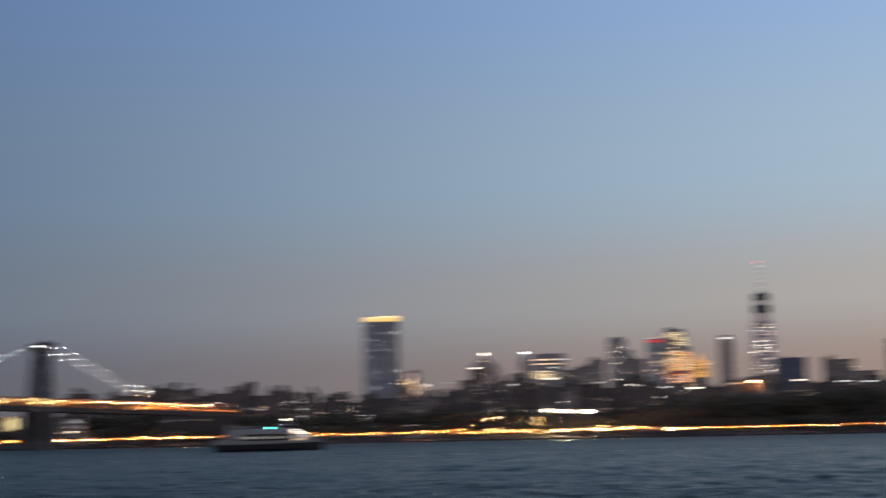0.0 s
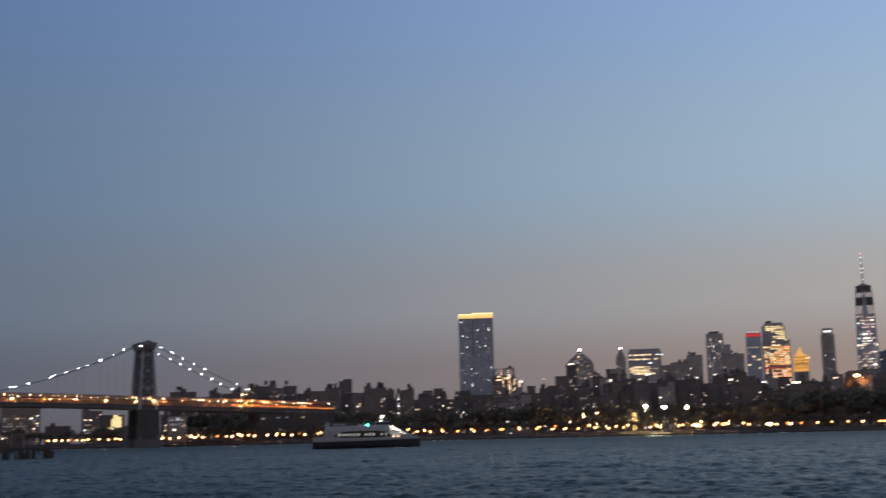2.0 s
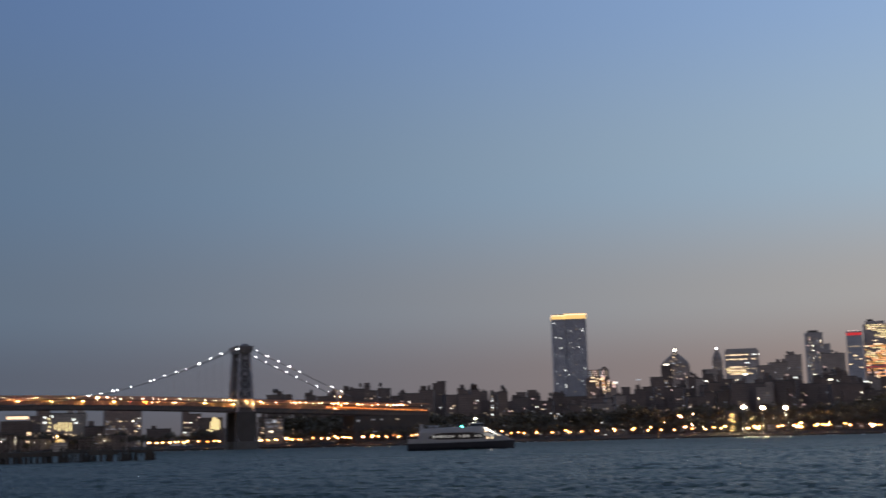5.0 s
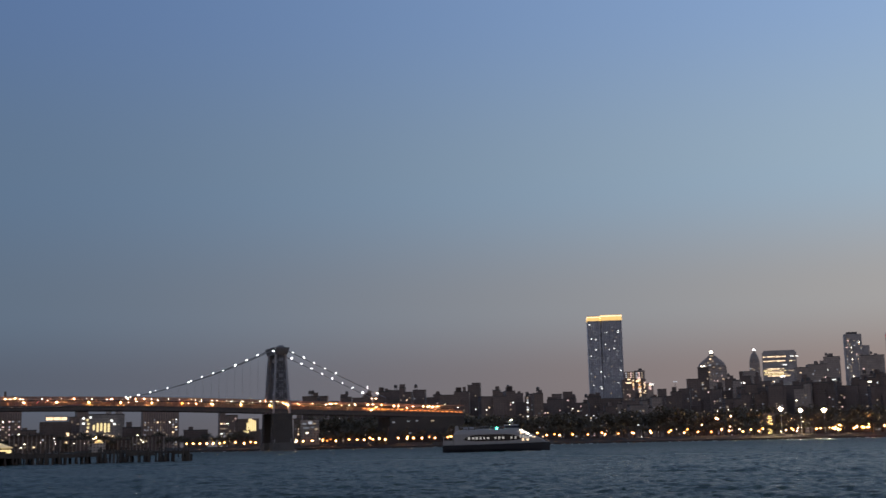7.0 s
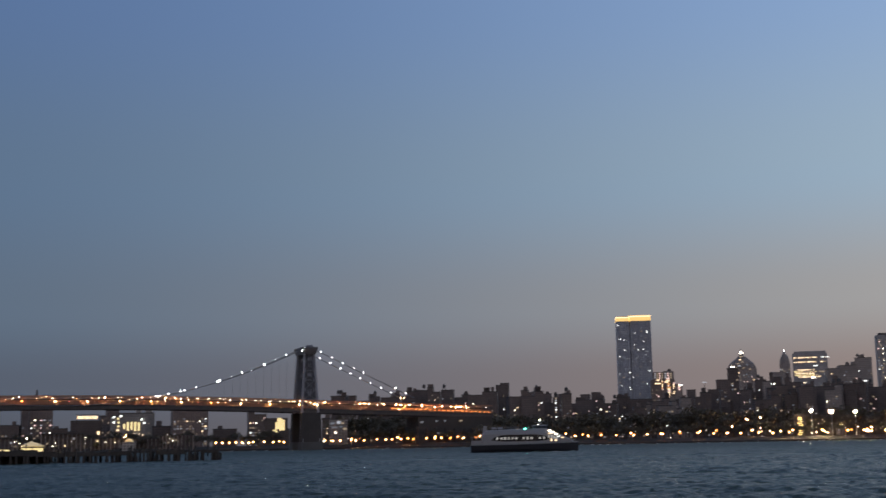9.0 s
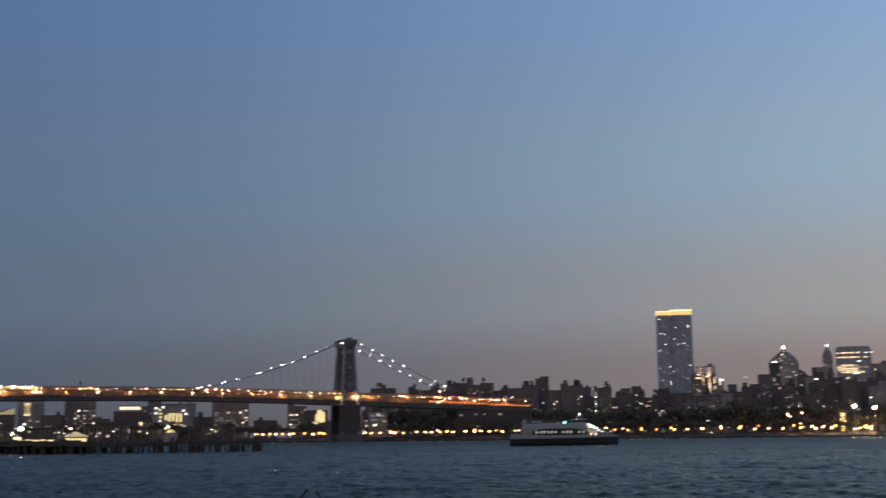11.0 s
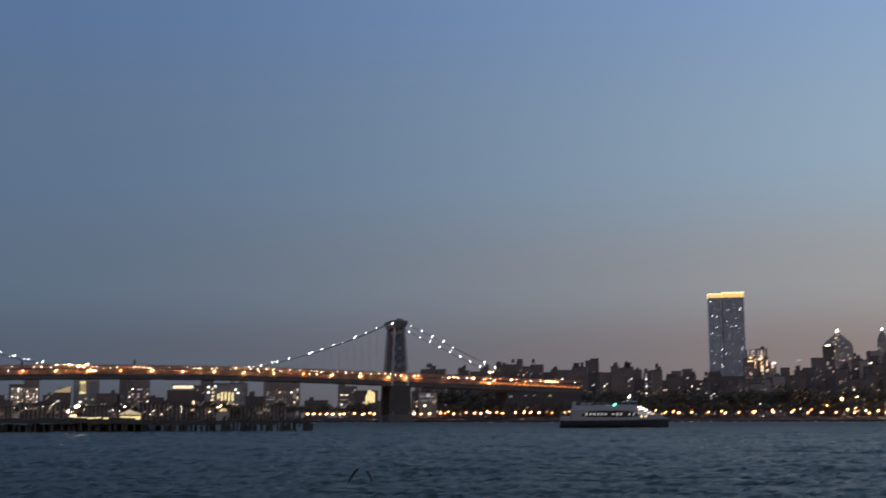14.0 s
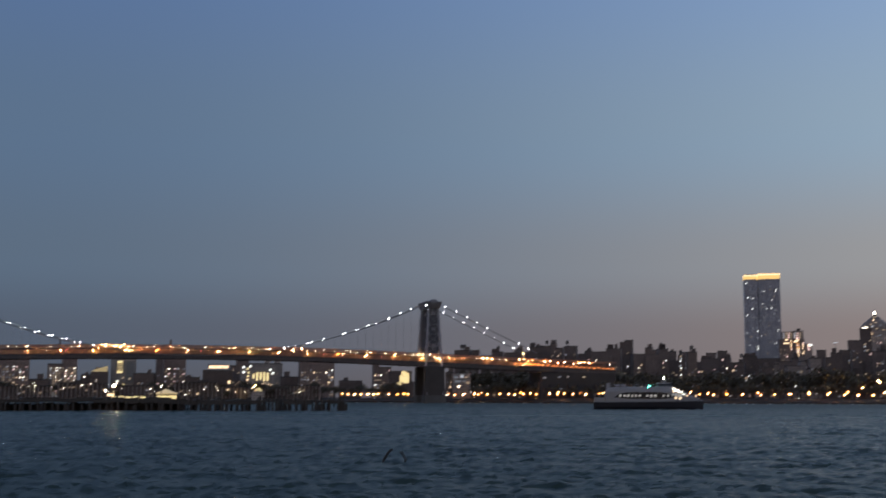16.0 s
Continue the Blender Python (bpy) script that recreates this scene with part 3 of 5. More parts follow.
for _ in range(7):
    pane(anchorage, arng.uniform(118, 198), -19.2, arng.uniform(8, 29), arng.uniform(1.2, 3.4), arng.uniform(1.0, 1.8), arng.choice(("dim", "faint", "faint")), "window", 2.4)
bm = bmesh.new()
s = -SPAN - 110
h = deck_top(s) - 11
for y in (-12, 12):
    box(bm, s - 2.2, s + 2.2, y - 2.5, y + 2.5, -3, h)
box(bm, s - 2.6, s + 2.6, -15.5, 15.5, h - 2.5, h)
part("approach_bent", bm, "darkstone", bridge, "masonry bent under the approach")


# ---------------------------------------------------------------- ordinary buildings
NAMES = dict(brick=("apartment_block", "dark brick apartment block with scattered lit windows", "building"),
             low=("low_building", "low dark brick building near the waterfront", "building"),
             tan=("apartment_tower", "tan brick apartment tower with a few lit windows", "building"),
             pale=("office_building", "pale concrete building with partly lit floors", "building"),
             stone=("office_tower", "grey stone office tower with lit windows", "building"),
             navy=("office_block", "dark navy glass office block", "building"),
             glass=("glass_tower", "grey glass high-rise tower with lit windows", "building"))
BR_RNG = random.Random(21)


def lit(b, w, h, front, n, bay, storey, rng, mats=("warm", "cool", "dim", "dim", "dim", "dim", "rosy", "dimcool", "bright", "dim", "dimcool", "faint", "faint", "dim"), low=0.12, size=1.0):
    cols, rows = max(1, int(w / bay)), max(1, int(h / storey))
    done = set()
    wall = next(c for c in b.children if c.name.startswith("wall"))
    for _ in range(round(n * 3.6)):
        c, r = rng.randrange(cols), rng.randrange(int(rows * low), rows)
        if (c, r) in done:
            continue
        done.add((c, r))
        wide = rng.choice((1.1, 1.3, 1.6, 2.2)) * size
        mat = rng.choice(mats)
        if mat == "bright":
            wide *= 0.65
        pane(wall, -w / 2 + (c + 0.5) * w / cols, front - 0.1, (r + 0.5) * storey, wide, rng.choice((1.1, 1.4, 1.6)) * size, mat)


def block(style, az, dist, w, h, n, bumps, turn):
    rng = BR_RNG
    name, label, cat = NAMES[style]
    b = thing(name, polar(az, dist, 2.0, turn), label, cat, "city blocks across the river")
    dep = max(14, min(40, w * rng.uniform(0.6, 0.9)))
    segs = [(-w / 2, w / 2, h)]
    if style in ("brick", "tan", "low", "stone") and w > 16 and rng.random() < 0.65:
        cut, drop = rng.uniform(-w * 0.25, w * 0.25), rng.uniform(2.5, 7.5)
        segs = [(-w / 2, cut, h), (cut, w / 2, h - drop)] if rng.random() < 0.5 else [(-w / 2, cut, h - drop), (cut, w / 2, h)]
    bm = bmesh.new()
    for x0, x1, top in segs:
        box(bm, x0, x1, -dep / 2, dep / 2, -1, top)
    if style == "brick" and w > 24:
        # a shallow wing in front, as slab blocks with crossed plans have
        box(bm, -w * 0.18, w * 0.2, -dep / 2 - 5, -dep / 2 - 0.01, -1, h - 8.5)
    part("wall", bm, style, b)
    for x0, x1, top in segs:
        bm = bmesh.new()
        for u0, u1, y0, y1 in ((x0 - .2, x1 + .2, -dep / 2 - .2, -dep / 2 + .5), (x0 - .2, x1 + .2, dep / 2 - .5, dep / 2 + .2),
                               (x0 - .2, x0 + .5, -dep / 2 + .5, dep / 2 - .5), (x1 - .5, x1 + .2, -dep / 2 + .5, dep / 2 - .5)):
            box(bm, u0, u1, y0, y1, top, top + 1.1)
        part("parapet", bm, "roof", b)
    whole = segs[0] if segs[0][2] == h else segs[1]
    for _ in range(bumps + (1 if w > 18 else 0) + (1 if w > 30 else 0)):
        q = rng.uniform(1.8, 3.6)
        x = rng.uniform(whole[0] + min(3, (whole[1] - whole[0]) / 2), whole[1] - min(3, (whole[1] - whole[0]) / 2))
        bm = bmesh.new()
        hh = rng.uniform(3.5, 8)
        if rng.random() < 0.16:
            for dx in (-1.5, 1.5):
                for dy in (-1.5, 1.5):
                    rod(bm, (x + dx, dy, h - 0.2), (x + dx, dy, h + 4), 0.2, n=4)
            rod(bm, (x, 0, h + 4), (x, 0, h + 8), 2.2, 2.2, n=10)
            rod(bm, (x, 0, h + 8), (x, 0, h + 9.6), 2.3, 0.1, n=10)
            part("water_tank", bm, "roof", b, "wooden roof tank on legs")
        else:
            box(bm, x - q, x + q, -3, 3, h - 0.2, h + hh)
            part("roof_house", bm, style, b, "rooftop machine house")
    lit(b, w * 0.94, h - 9, -dep / 2, n * (4 if style == "tan" else 2 if style == "pale" else 1), 3.4, 3.0, rng, size=1.0 if dist < 2000 else 1.5)
    return b


block("brick", -5.83, 1650, 33, 67, 5, 2, -5)
block("brick", -4.68, 1690, 31, 67, 5, 2, 1)
block("brick", -3.65, 1640, 26, 67, 4, 1, -2)
block("brick", -2.77, 1700, 22, 74, 5, 2, 2)
block("brick", -2.14, 1740, 16, 77, 3, 1, 2)
block("brick", -1.61, 1680, 17, 78, 4, 1, -8)
block("brick", -0.97, 1720, 17, 76, 4, 1, -9)
block("brick", -0.31, 1650, 20, 66, 4, 1, 6)
block("brick", 0.68, 1600, 38, 67, 7, 2, -4)
block("brick", 1.60, 1660, 17, 81, 3, 0, -5)
block("brick", 2.63, 1610, 45, 67, 9, 3, 9)
block("brick", 3.72, 1780, 21, 57, 4, 1, -1)
block("brick", 4.38, 1640, 20, 60, 9, 1, 6)
block("brick", 5.22, 1720, 33, 58, 6, 1, -0)
block("brick", 5.94, 1760, 13, 70, 4, 0, 3)
block("brick", 6.50, 1650, 24, 57, 5, 1, -6)
block("brick", 7.67, 1700, 48, 60, 8, 2, 2)
block("brick", 8.96, 1640, 31, 55, 7, 1, 7)
block("brick", 9.78, 1700, 20, 54, 4, 1, 0)
block("brick", 10.28, 1780, 12, 71, 2, 0, 4)
block("brick", 10.78, 1700, 22, 64, 4, 1, 3)
block("brick", 11.31, 1740, 15, 69, 3, 0, -8)
block("brick", 11.72, 1800, 18, 85, 4, 0, 5)
block("brick", 12.19, 2000, 17, 112, 4, 0, 2)
block("brick", 13.50, 1900, 23, 88, 6, 1, -4)
block("brick", 14.07, 2050, 18, 106, 4, 0, -8)
block("stone", 16.92, 2350, 54, 130, 6, 1, 7)
block("stone", 17.86, 2450, 31, 149, 5, 2, -0)
block("stone", 19.55, 2700, 49, 164, 8, 1, 4)
block("stone", 25.24, 2600, 65, 117, 14, 2, 5)
block("navy", 26.60, 2900, 68, 168, 2, 0, -1)
block("brick", 13.58, 1650, 32, 56, 9, 1, 8)
block("brick", 14.79, 1700, 42, 64, 10, 2, 7)
block("brick", 16.13, 1720, 39, 68, 9, 2, -7)
block("brick", 17.34, 1660, 35, 68, 8, 2, -7)
block("brick", 18.64, 1700, 44, 71, 9, 2, -5)
block("brick", 20.02, 1640, 39, 60, 6, 2, 8)
block("brick", 21.35, 1650, 40, 53, 5, 2, -1)
block("brick", 22.65, 1620, 36, 58, 3, 1, 2)
block("brick", 23.99, 1650, 43, 60, 3, 2, -4)
block("brick", 25.42, 1620, 41, 58, 3, 2, 0)
block("brick", 26.93, 1640, 48, 56, 4, 2, -2)
block("low", -6.41, 1480, 22, 34, 3, 0, -3)
block("low", -5.13, 1500, 48, 30, 4, 1, 2)
block("low", -3.16, 1500, 55, 31, 4, 1, 2)
block("low", -1.05, 1520, 56, 34, 4, 1, 7)
block("tan", -26.45, 1500, 38, 49, 8, 0, 3)
block("tan", -24.30, 1540, 33, 49, 18, 0, 4)
block("low", -23.35, 1520, 20, 29, 3, 0, -4)
block("brick", -22.68, 1500, 20, 33, 4, 0, 2)
block("pale", -21.65, 1540, 29, 49, 2, 0, 3)
block("low", -20.70, 1500, 24, 31, 4, 0, -6)
block("brick", -20.05, 1500, 8, 51, 1, 0, 4)
block("tan", -19.38, 1520, 26, 49, 3, 0, 3)
block("low", -18.40, 1520, 28, 27, 2, 0, 6)
block("brick", -16.45, 1560, 22, 49, 4, 0, 7)
block("pale", -15.30, 1620, 47, 47, 4, 1, 1)
block("tan", -12.90, 1540, 43, 49, 5, 0, 4)
block("low", -14.03, 1560, 26, 29, 4, 0, -5)
block("tan", -9.85, 1540, 22, 48, 3, 0, 6)
block("low", -11.30, 1600, 30, 25, 2, 0, 1)
block("low", -9.0, 1600, 38, 31, 4, 0, -4)
block("low", -25.20, 1500, 24, 23, 3, 0, -8)


block("stone", 28.62, 2800, 65, 159, 8, 1, 2)
block("stone", 29.22, 2500, 94, 119, 6, 1, 2)
block("brick", 28.10, 1640, 36, 62, 3, 2, 2)
block("brick", 28.39, 1650, 42, 61, 4, 2, 2)
block("brick", 29.80, 1620, 42, 60, 4, 2, 2)
block("brick", 31.18, 1660, 43, 57, 4, 2, 2)
block("brick", 32.79, 1640, 55, 54, 4, 2, 2)
block("stone", 31.31, 3000, 56, 212, 6, 1, 2)


# smaller buildings crowded between the blocks
fill = random.Random(91)
for az_lo, az_hi, el_lo, el_hi, count in ((-6.0, 6.0, 1.9, 2.5, 16), (7.0, 12.0, 1.5, 2.0, 14), (12.5, 20.0, 2.0, 2.75, 24), (19.5, 26.0, 2.0, 2.55, 12), (26.0, 34.0, 1.8, 2.45, 14)):
    for i in range(count):
        d = fill.uniform(1560, 1950)
        e = fill.uniform(el_lo, el_hi)
        block(fill.choice(("brick", "brick", "low", "low", "stone")), round(az_lo + (az_hi - az_lo) * (i + fill.uniform(0, 1)) / count, 2), round(d),
              round(fill.uniform(10, 24)), round(d * math.tan(radians(e))), fill.randrange(3, 8), fill.randrange(0, 2), fill.uniform(-12, 12))


# ---------------------------------------------------------------- landmark towers
def tower(name, az, dist, label, turn=0.0):
    return thing(name, polar(az, dist, 2.0, turn), label, "building")


def crown_tower():
    b = tower("residential_tower", 7.73, 2500, "tall blue-grey glass tower with a glowing gold crown", 3)
    wl, wr, dep, h = -33.0, 36.0, 40.0, 241.5
    notch = -6.0
    side = part("wing_wall", bm_box(wl, notch - 1.5, -dep / 2 + 2, dep / 2, -1, h), "blue", b)
    wall = part("wing_wall", bm_box(notch + 1.5, wr, -dep / 2, dep / 2 - 2, -1, h), "blue", b)
    part("notch_wall", bm_box(notch - 1.5, notch + 1.5, -dep / 2 + 5, dep / 2 - 4, -1, h), "blue", b)
    rng = random.Random(5)
    for i in range(18):
        x = wl + 2 + i * 3.8
        if abs(x - notch) < 2.5:
            continue
        y = -dep / 2 + (2 if x < notch else 0)
        bm = bmesh.new()
        box(bm, x - 0.35, x + 0.35, y - 0.6, y, 2, h)
        part("fin", bm, "steel", b)
    part("crown", bm_box(wl - 0.4, notch - 1.2, -dep / 2 + 1.6, dep / 2, h, h + 9), "gold", b, "gold-lit crown")
    part("crown", bm_box(notch - 0.6, wr + 0.4, -dep / 2 - 0.4, dep / 2 - 2, h, h + 11), "gold", b, "gold-lit crown")
    part("crown_rim", bm_box(wl - 0.6, notch - 1.0, -dep / 2 + 1.3, dep / 2, h + 6.5, h + 8.2), "warm", b, "bright upper rim of the crown")
    part("crown_rim", bm_box(notch - 0.8, wr + 0.6, -dep / 2 - 0.7, dep / 2 - 2, h + 8, h + 10), "warm", b, "bright upper rim of the crown")
    part("roof", bm_box(wl, notch - 1.2, -dep / 2 + 3, dep / 2 - 1, h + 9, h + 9.8), "roof", b)
    for _ in range(210):
        z = 6 + 3.4 * rng.randrange(0, 68)
        x = wl + 4 + 3.8 * rng.randrange(0, 17)
        if abs(x - notch) < 3:
            continue
        pane(side if x < notch else wall, x, -dep / 2 + (1.8 if x < notch else -0.2), z, rng.choice((1.2, 1.6, 2.6)), rng.choice((1.2, 1.6)), rng.choice(("cool", "dimcool", "dim", "faint", "faint", "faint", "faint", "faint", "faint", "faint", "faint", "faint")), deep=0.8)
    for x, z in ((-26, 205), (19, 184), (-9, 138), (-9, 104), (30, 140), (-28, 170)):
        pane(side if x < notch else wall, x, -dep / 2 + (1.8 if x < notch else -0.2), z, 2.0, 2.2, "cool", deep=0.8)


def amber_complex():
    b = tower("apartment_complex", 9.0, 2400, "stepped apartment complex with amber floodlit bays", 6)
    part("wall", bm_box(-22, 23, -10, 10, -1, 117), "tan", b)
    part("tower_wall", bm_box(-17, 3, -6, 14, 117, 132), "tan", b)
    part("tower_wall", bm_box(3.2, 22, -5, 14, 117, 134), "stone", b)
    part("wing", bm_box(23.2, 37, -8, 10, -1, 109), "stone", b)
    part("roof_house", bm_box(11, 17, -2, 6, 134, 138), "roof", b)
    for z in (121, 125, 129):
        for x in (-14, -9.5, -5, -0.5, 6, 11, 16.5):
            pane(b, x, -6.3 if x < 3 else -5.3, z, 2.6, 2.2, ("dim", "dimcool", "dim", "rosy")[int(x * 2 + z) % 4], "lit_window", 0.5)
    rng = random.Random(29)
    for x0, z0, z1, w in ((10.5, 66, 119, 6.5), (20.5, 84, 116, 3.5), (-10, 110, 117, 12), (-1, 98, 116, 3), (30, 98, 108, 4)):
        z = z0
        while z < z1:
            if rng.random() < 0.85:
                pane(b, x0 + rng.uniform(-0.8, 0.8), -10.1, z, w * rng.uniform(0.5, 1.0), 2.4, rng.choice(("warm", "warm", "goldwall", "rosy")), "lit_bay", 0.5)
            z += 3.3
    for x, z, w, h, m in ((7, 113, 7, 3, "warm"), (13.5, 60, 3, 4, "bright"), (33, 106, 8, 3, "cool"), (-3, 72, 4, 3, "cool"), (19, 32, 4, 3, "cool")):
        pane(b, x, -10.1, z, w, h, m, "lit_bay", 0.5)
    lit(b, 44, 105, -10.2, 26, 3.4, 3.2, random.Random(2), size=1.2)


def domed_tower():
    b = tower("stepped_tower", 12.6, 2900, "grey stone tower with a domed top and a lit lantern")
    bm = bmesh.new()
    box(bm, -33, 33, -16, 16, -1, 162)
    box(bm, -52, -33, -13, 13, -1, 134)
    part("wall", bm, "stone", b)
    part("cornice", bm_box(-34, -14, -17, 14, 162, 164), "stone", b)
    bm = bmesh.new()
    rings = [(1.0, 160), (0.98, 167), (0.84, 174), (0.63, 180), (0.4, 186), (0.26, 190)]
    oct_ = [(33 * math.cos(math.pi * (i + 0.5) / 6), 17 * math.sin(math.pi * (i + 0.5) / 6)) for i in range(12)]
    for (k0, z0), (k1, z1) in zip(rings, rings[1:]):
        prism(bm, [(x * k0 + (1 - k0) * 2, y * k0) for x, y in oct_], z0, z1, k1 / k0)
    part("dome", bm, "stone", b, "stepped stone dome")
    bm = bmesh.new()
    rod(bm, (0, 0, 184), (0, 0, 192), 7.5, 6.0, n=10)
    rod(bm, (0, 0, 192), (0, 0, 196), 4.8, 4.2, n=10)
    part("lantern_base", bm, "stone", b)
    bm = bmesh.new()
    rod(bm, (0, 0, 196), (0, 0, 201), 3.6, 3.0, n=10)
    rod(bm, (0, 0, 201), (0, 0, 203.5), 2.4, 0.8, n=10)
    part("lantern", bm, "bright", b, "white-lit lantern")
    part("finial", bm_box(-0.5, 0.5, -0.5, 0.5, 204, 209), "steel", b)
    pane(b, -21, -17.3, 165.6, 10, 2.0, "bright", "lit_cornice", 1)
    for x, z, w, m in ((0, 189, 7, "dim"), (-3, 182, 5, "warm"), (2, 177, 4, "dim"), (-8, 173, 5, "dim"), (-5, 168, 5, "dimcool"), (4, 163, 4, "dim"), (12, 170, 4, "faint"), (-8, 152, 4, "warm"), (18, 160, 4, "dim"), (10, 148, 4, "faint")):
        pane(b, x, -17.4, z, w, 2.4, m, "lit_window", 1.2)
    lit(b, 60, 150, -16.2, 26, 3.4, 3.6, random.Random(4), size=1.4)


def spire_tower():
    b = tower("spired_tower", 14.5, 2900, "slim stone tower with a rounded pointed top and a beacon")
    bm = bmesh.new()
    box(bm, -11.5, 11.5, -12, 12, -1, 170)
    box(bm, -34, -11.5, -10, 12, -1, 152)
    part("wall", bm, "stone", b)
    bm = bmesh.new()
    for r0, z0, r1, z1 in ((11.4, 170, 10.6, 179), (10.6, 179, 7.6, 187), (7.6, 187, 3.6, 194), (3.6, 194, 1.4, 199)):
        rod(bm, (0, 0, z0), (0, 0, z1), r0, r1, n=12)
    part("spire", bm, "stone", b, "tapering stone spire")
    globe(b, 0, 0, 200.6, 1.8, "lamp_white", "beacon")
    lit(b, 22, 160, -12.2, 10, 3.4, 3.6, random.Random(6), size=1.4)


def slab_tower():
    b = tower("office_slab", 15.6, 2600, "broad office slab with rows of lit floors")
    bm = bmesh.new()
    box(bm, -34, 34, -15, 15, -1, 172)
    box(bm, -31, 31, -13, 13, 172, 176)
    part("wall", bm, "glass", b)
    rng = random.Random(9)
    for z, x0, x1, m in ((163, -32, 10, "warm"), (163, 22, 33, "cool"), (154, -32, 8, "warm"), (154, 20, 32, "warm"), (146, 6, 12, "cool"),
                         (138, -28, 8, "warm"), (134.5, -32, 10, "yellow_lit"), (131, -30, 6, "warm"), (127.5, -31, 14, "yellow_lit"), (124, -24, 17, "warm"), (134, 17, 31, "bright")):
        x = x0
        while x < x1:
            w = rng.uniform(2.5, 7)
            pane(b, x + w / 2, -15.2, z, w, rng.uniform(1.4, 2.8), m if rng.random() < 0.75 else "dim", deep=0.6)
            x += w + rng.uniform(0.3, 1.5)
    lit(b, 64, 120, -15.2, 20, 3.6, 3.8, rng, size=1.4)
    c = tower("lit_terrace_block", 16.55, 2500, "low office block with a bright lit top floor")
    part("wall", bm_box(-14, 20, -10, 10, -1, 122), "stone", c)
    for x in (-11, -3, 5, 13):
        pane(c, x, -10.2, 124, 7.5, 4, "cool", deep=0.6)
    part("roof", bm_box(-14.5, 20.5, -9.7, 10.5, 126, 127), "roof", c)


def twin_tower():
    b = tower("glass_tower", 18.8, 2900, "tall dark glass tower with stepped shoulder and lit windows", 8)
    part("wall", bm_box(-18, 18, -14, 14, -1, 226), "glass", b)
    part("shoulder", bm_box(18, 34, -12, 14, -1, 200), "glass", b)
    part("roof_house", bm_box(-12, 10, -8, 8, 226, 231), "roof", b)
    lit(b, 34, 224, -14.2, 34, 3.4, 3.8, random.Random(13), size=1.5)


def lit_tower():
    b = tower("lit_glass_tower", 21.45, 3100, "bright stepped tower with amber lit floors")
    part("wall", bm_box(-29, 37, -16, 16, -1, 219), "glass", b)
    part("upper_wall", bm_box(-28, 27, -14, 14, 219, 255), "glass", b)
    part("top_wall", bm_box(-22, 22, -12, 12, 255, 262), "glass", b)
    part("roof_house", bm_box(-18, -4, -8, 8, 262, 267), "roof", b)
    rng = random.Random(17)
    z = 118.0
    while z < 256:
        if 203 < z < 220 or 148 < z < 156:
            chance, x0, x1 = 0.25, -27, 30
        elif z > 220:
            chance, x0, x1 = 0.8, (-6 if z < 236 else -22), 26
        else:
            chance, x0, x1 = 0.85, -27, 35
        x = x0 + rng.uniform(0, 5)
        while x < x1:
            w = rng.uniform(4, 13)
            if rng.random() < chance:
                pane(b, min(x + w / 2, x1 - w / 2), -16.3 if z < 219 else -14.3, z, w, rng.uniform(1.8, 3.0),
                     rng.choice(("goldwall", "orange_lit", "warm", "orange_lit", "rosy") if z < 160 else ("warm", "goldwall", "orange_lit", "yellow_lit") if z < 205 else ("yellow_lit", "yellow_lit", "warm", "dim")), deep=0.6)
            x += w + rng.uniform(0.6, 3)
        z += 4.2
    for i in range(7):
        pane(b, -24 + i * 8.4, -16.4, 151.5 + (i % 3), 5.0, 2.0, "red_band", "red_panel", 0.5)
    c = tower("red_marked_tower", 20.54, 3050, "glass tower with a red-lit band round its top")
    part("wall", bm_box(-18, 18, -14, 14, -1, 236), "blue", c)
    for i in range(5):
        pane(c, -13.6 + i * 6.8, -14.3, 229.5, 6.2, 6.5, "red_band", "red_panel", 0.5)
    for x in (-10, 0, 10):
        pane(c, x, -14.4, 236.8, 6, 1.4, "rosy", "roof_light", 1)
    for z in (150, 158, 170, 178, 186, 200, 208):
        for x in (-12, 0, 10):
            if rng.random() < 0.6:
                pane(c, x + rng.uniform(-3, 3), -14.2, z, rng.uniform(4, 9), 2.4, rng.choice(("warm", "dim", "dim")), deep=0.5)


def amber_tower():
    b = tower("floodlit_tower", 22.56, 3000, "small classical tower floodlit in amber")
    part("wall", bm_box(-17, 17, -12, 12, -1, 152), "stone", b)
    part("lit_shaft", bm_box(-16, 16.5, -12.4, 10, 136, 174), "goldwall", b, "amber floodlit upper storeys")
    bm = bmesh.new()
    prism(bm, [(8 * math.cos(i * 0.785) - 2, 8 * math.sin(i * 0.785)) for i in range(8)], 174, 182, 0.9)
    prism(bm, [(5 * math.cos(i * 0.785) - 2, 5 * math.sin(i * 0.785)) for i in range(8)], 182, 193, 0.35)
    part("lit_cupola", bm, "goldwall", b, "amber floodlit cupola")
    for z in (144, 150, 156, 162):
        for x in (-11.5, -6.5, -1.5, 3.5, 8.5, 13):
            pane(b, x, -12.6, z, 2.0, 3.2, "tint" if (x + z) % 4 else "shade", "dark_window", 0.4)
    for z in (152.8, 168.6):
        part("cornice", bm_box(-16.5, 17.5, -13.6, -12.5, z, z + 1.5), "stone", b, "shadowed stone cornice")
    for x in (-12.5, 13.5):
        bm = bmesh.new()
        prism(bm, [(x + 3 * math.cos(i * 1.5708), -8 + 3 * math.sin(i * 1.5708)) for i in range(4)], 170, 177, 0.5)
        part("corner_turret", bm, "goldwall", b, "amber floodlit corner turret")
    pane(b, 16, -12.2, 168, 8, 4, "warm", deep=0.6)


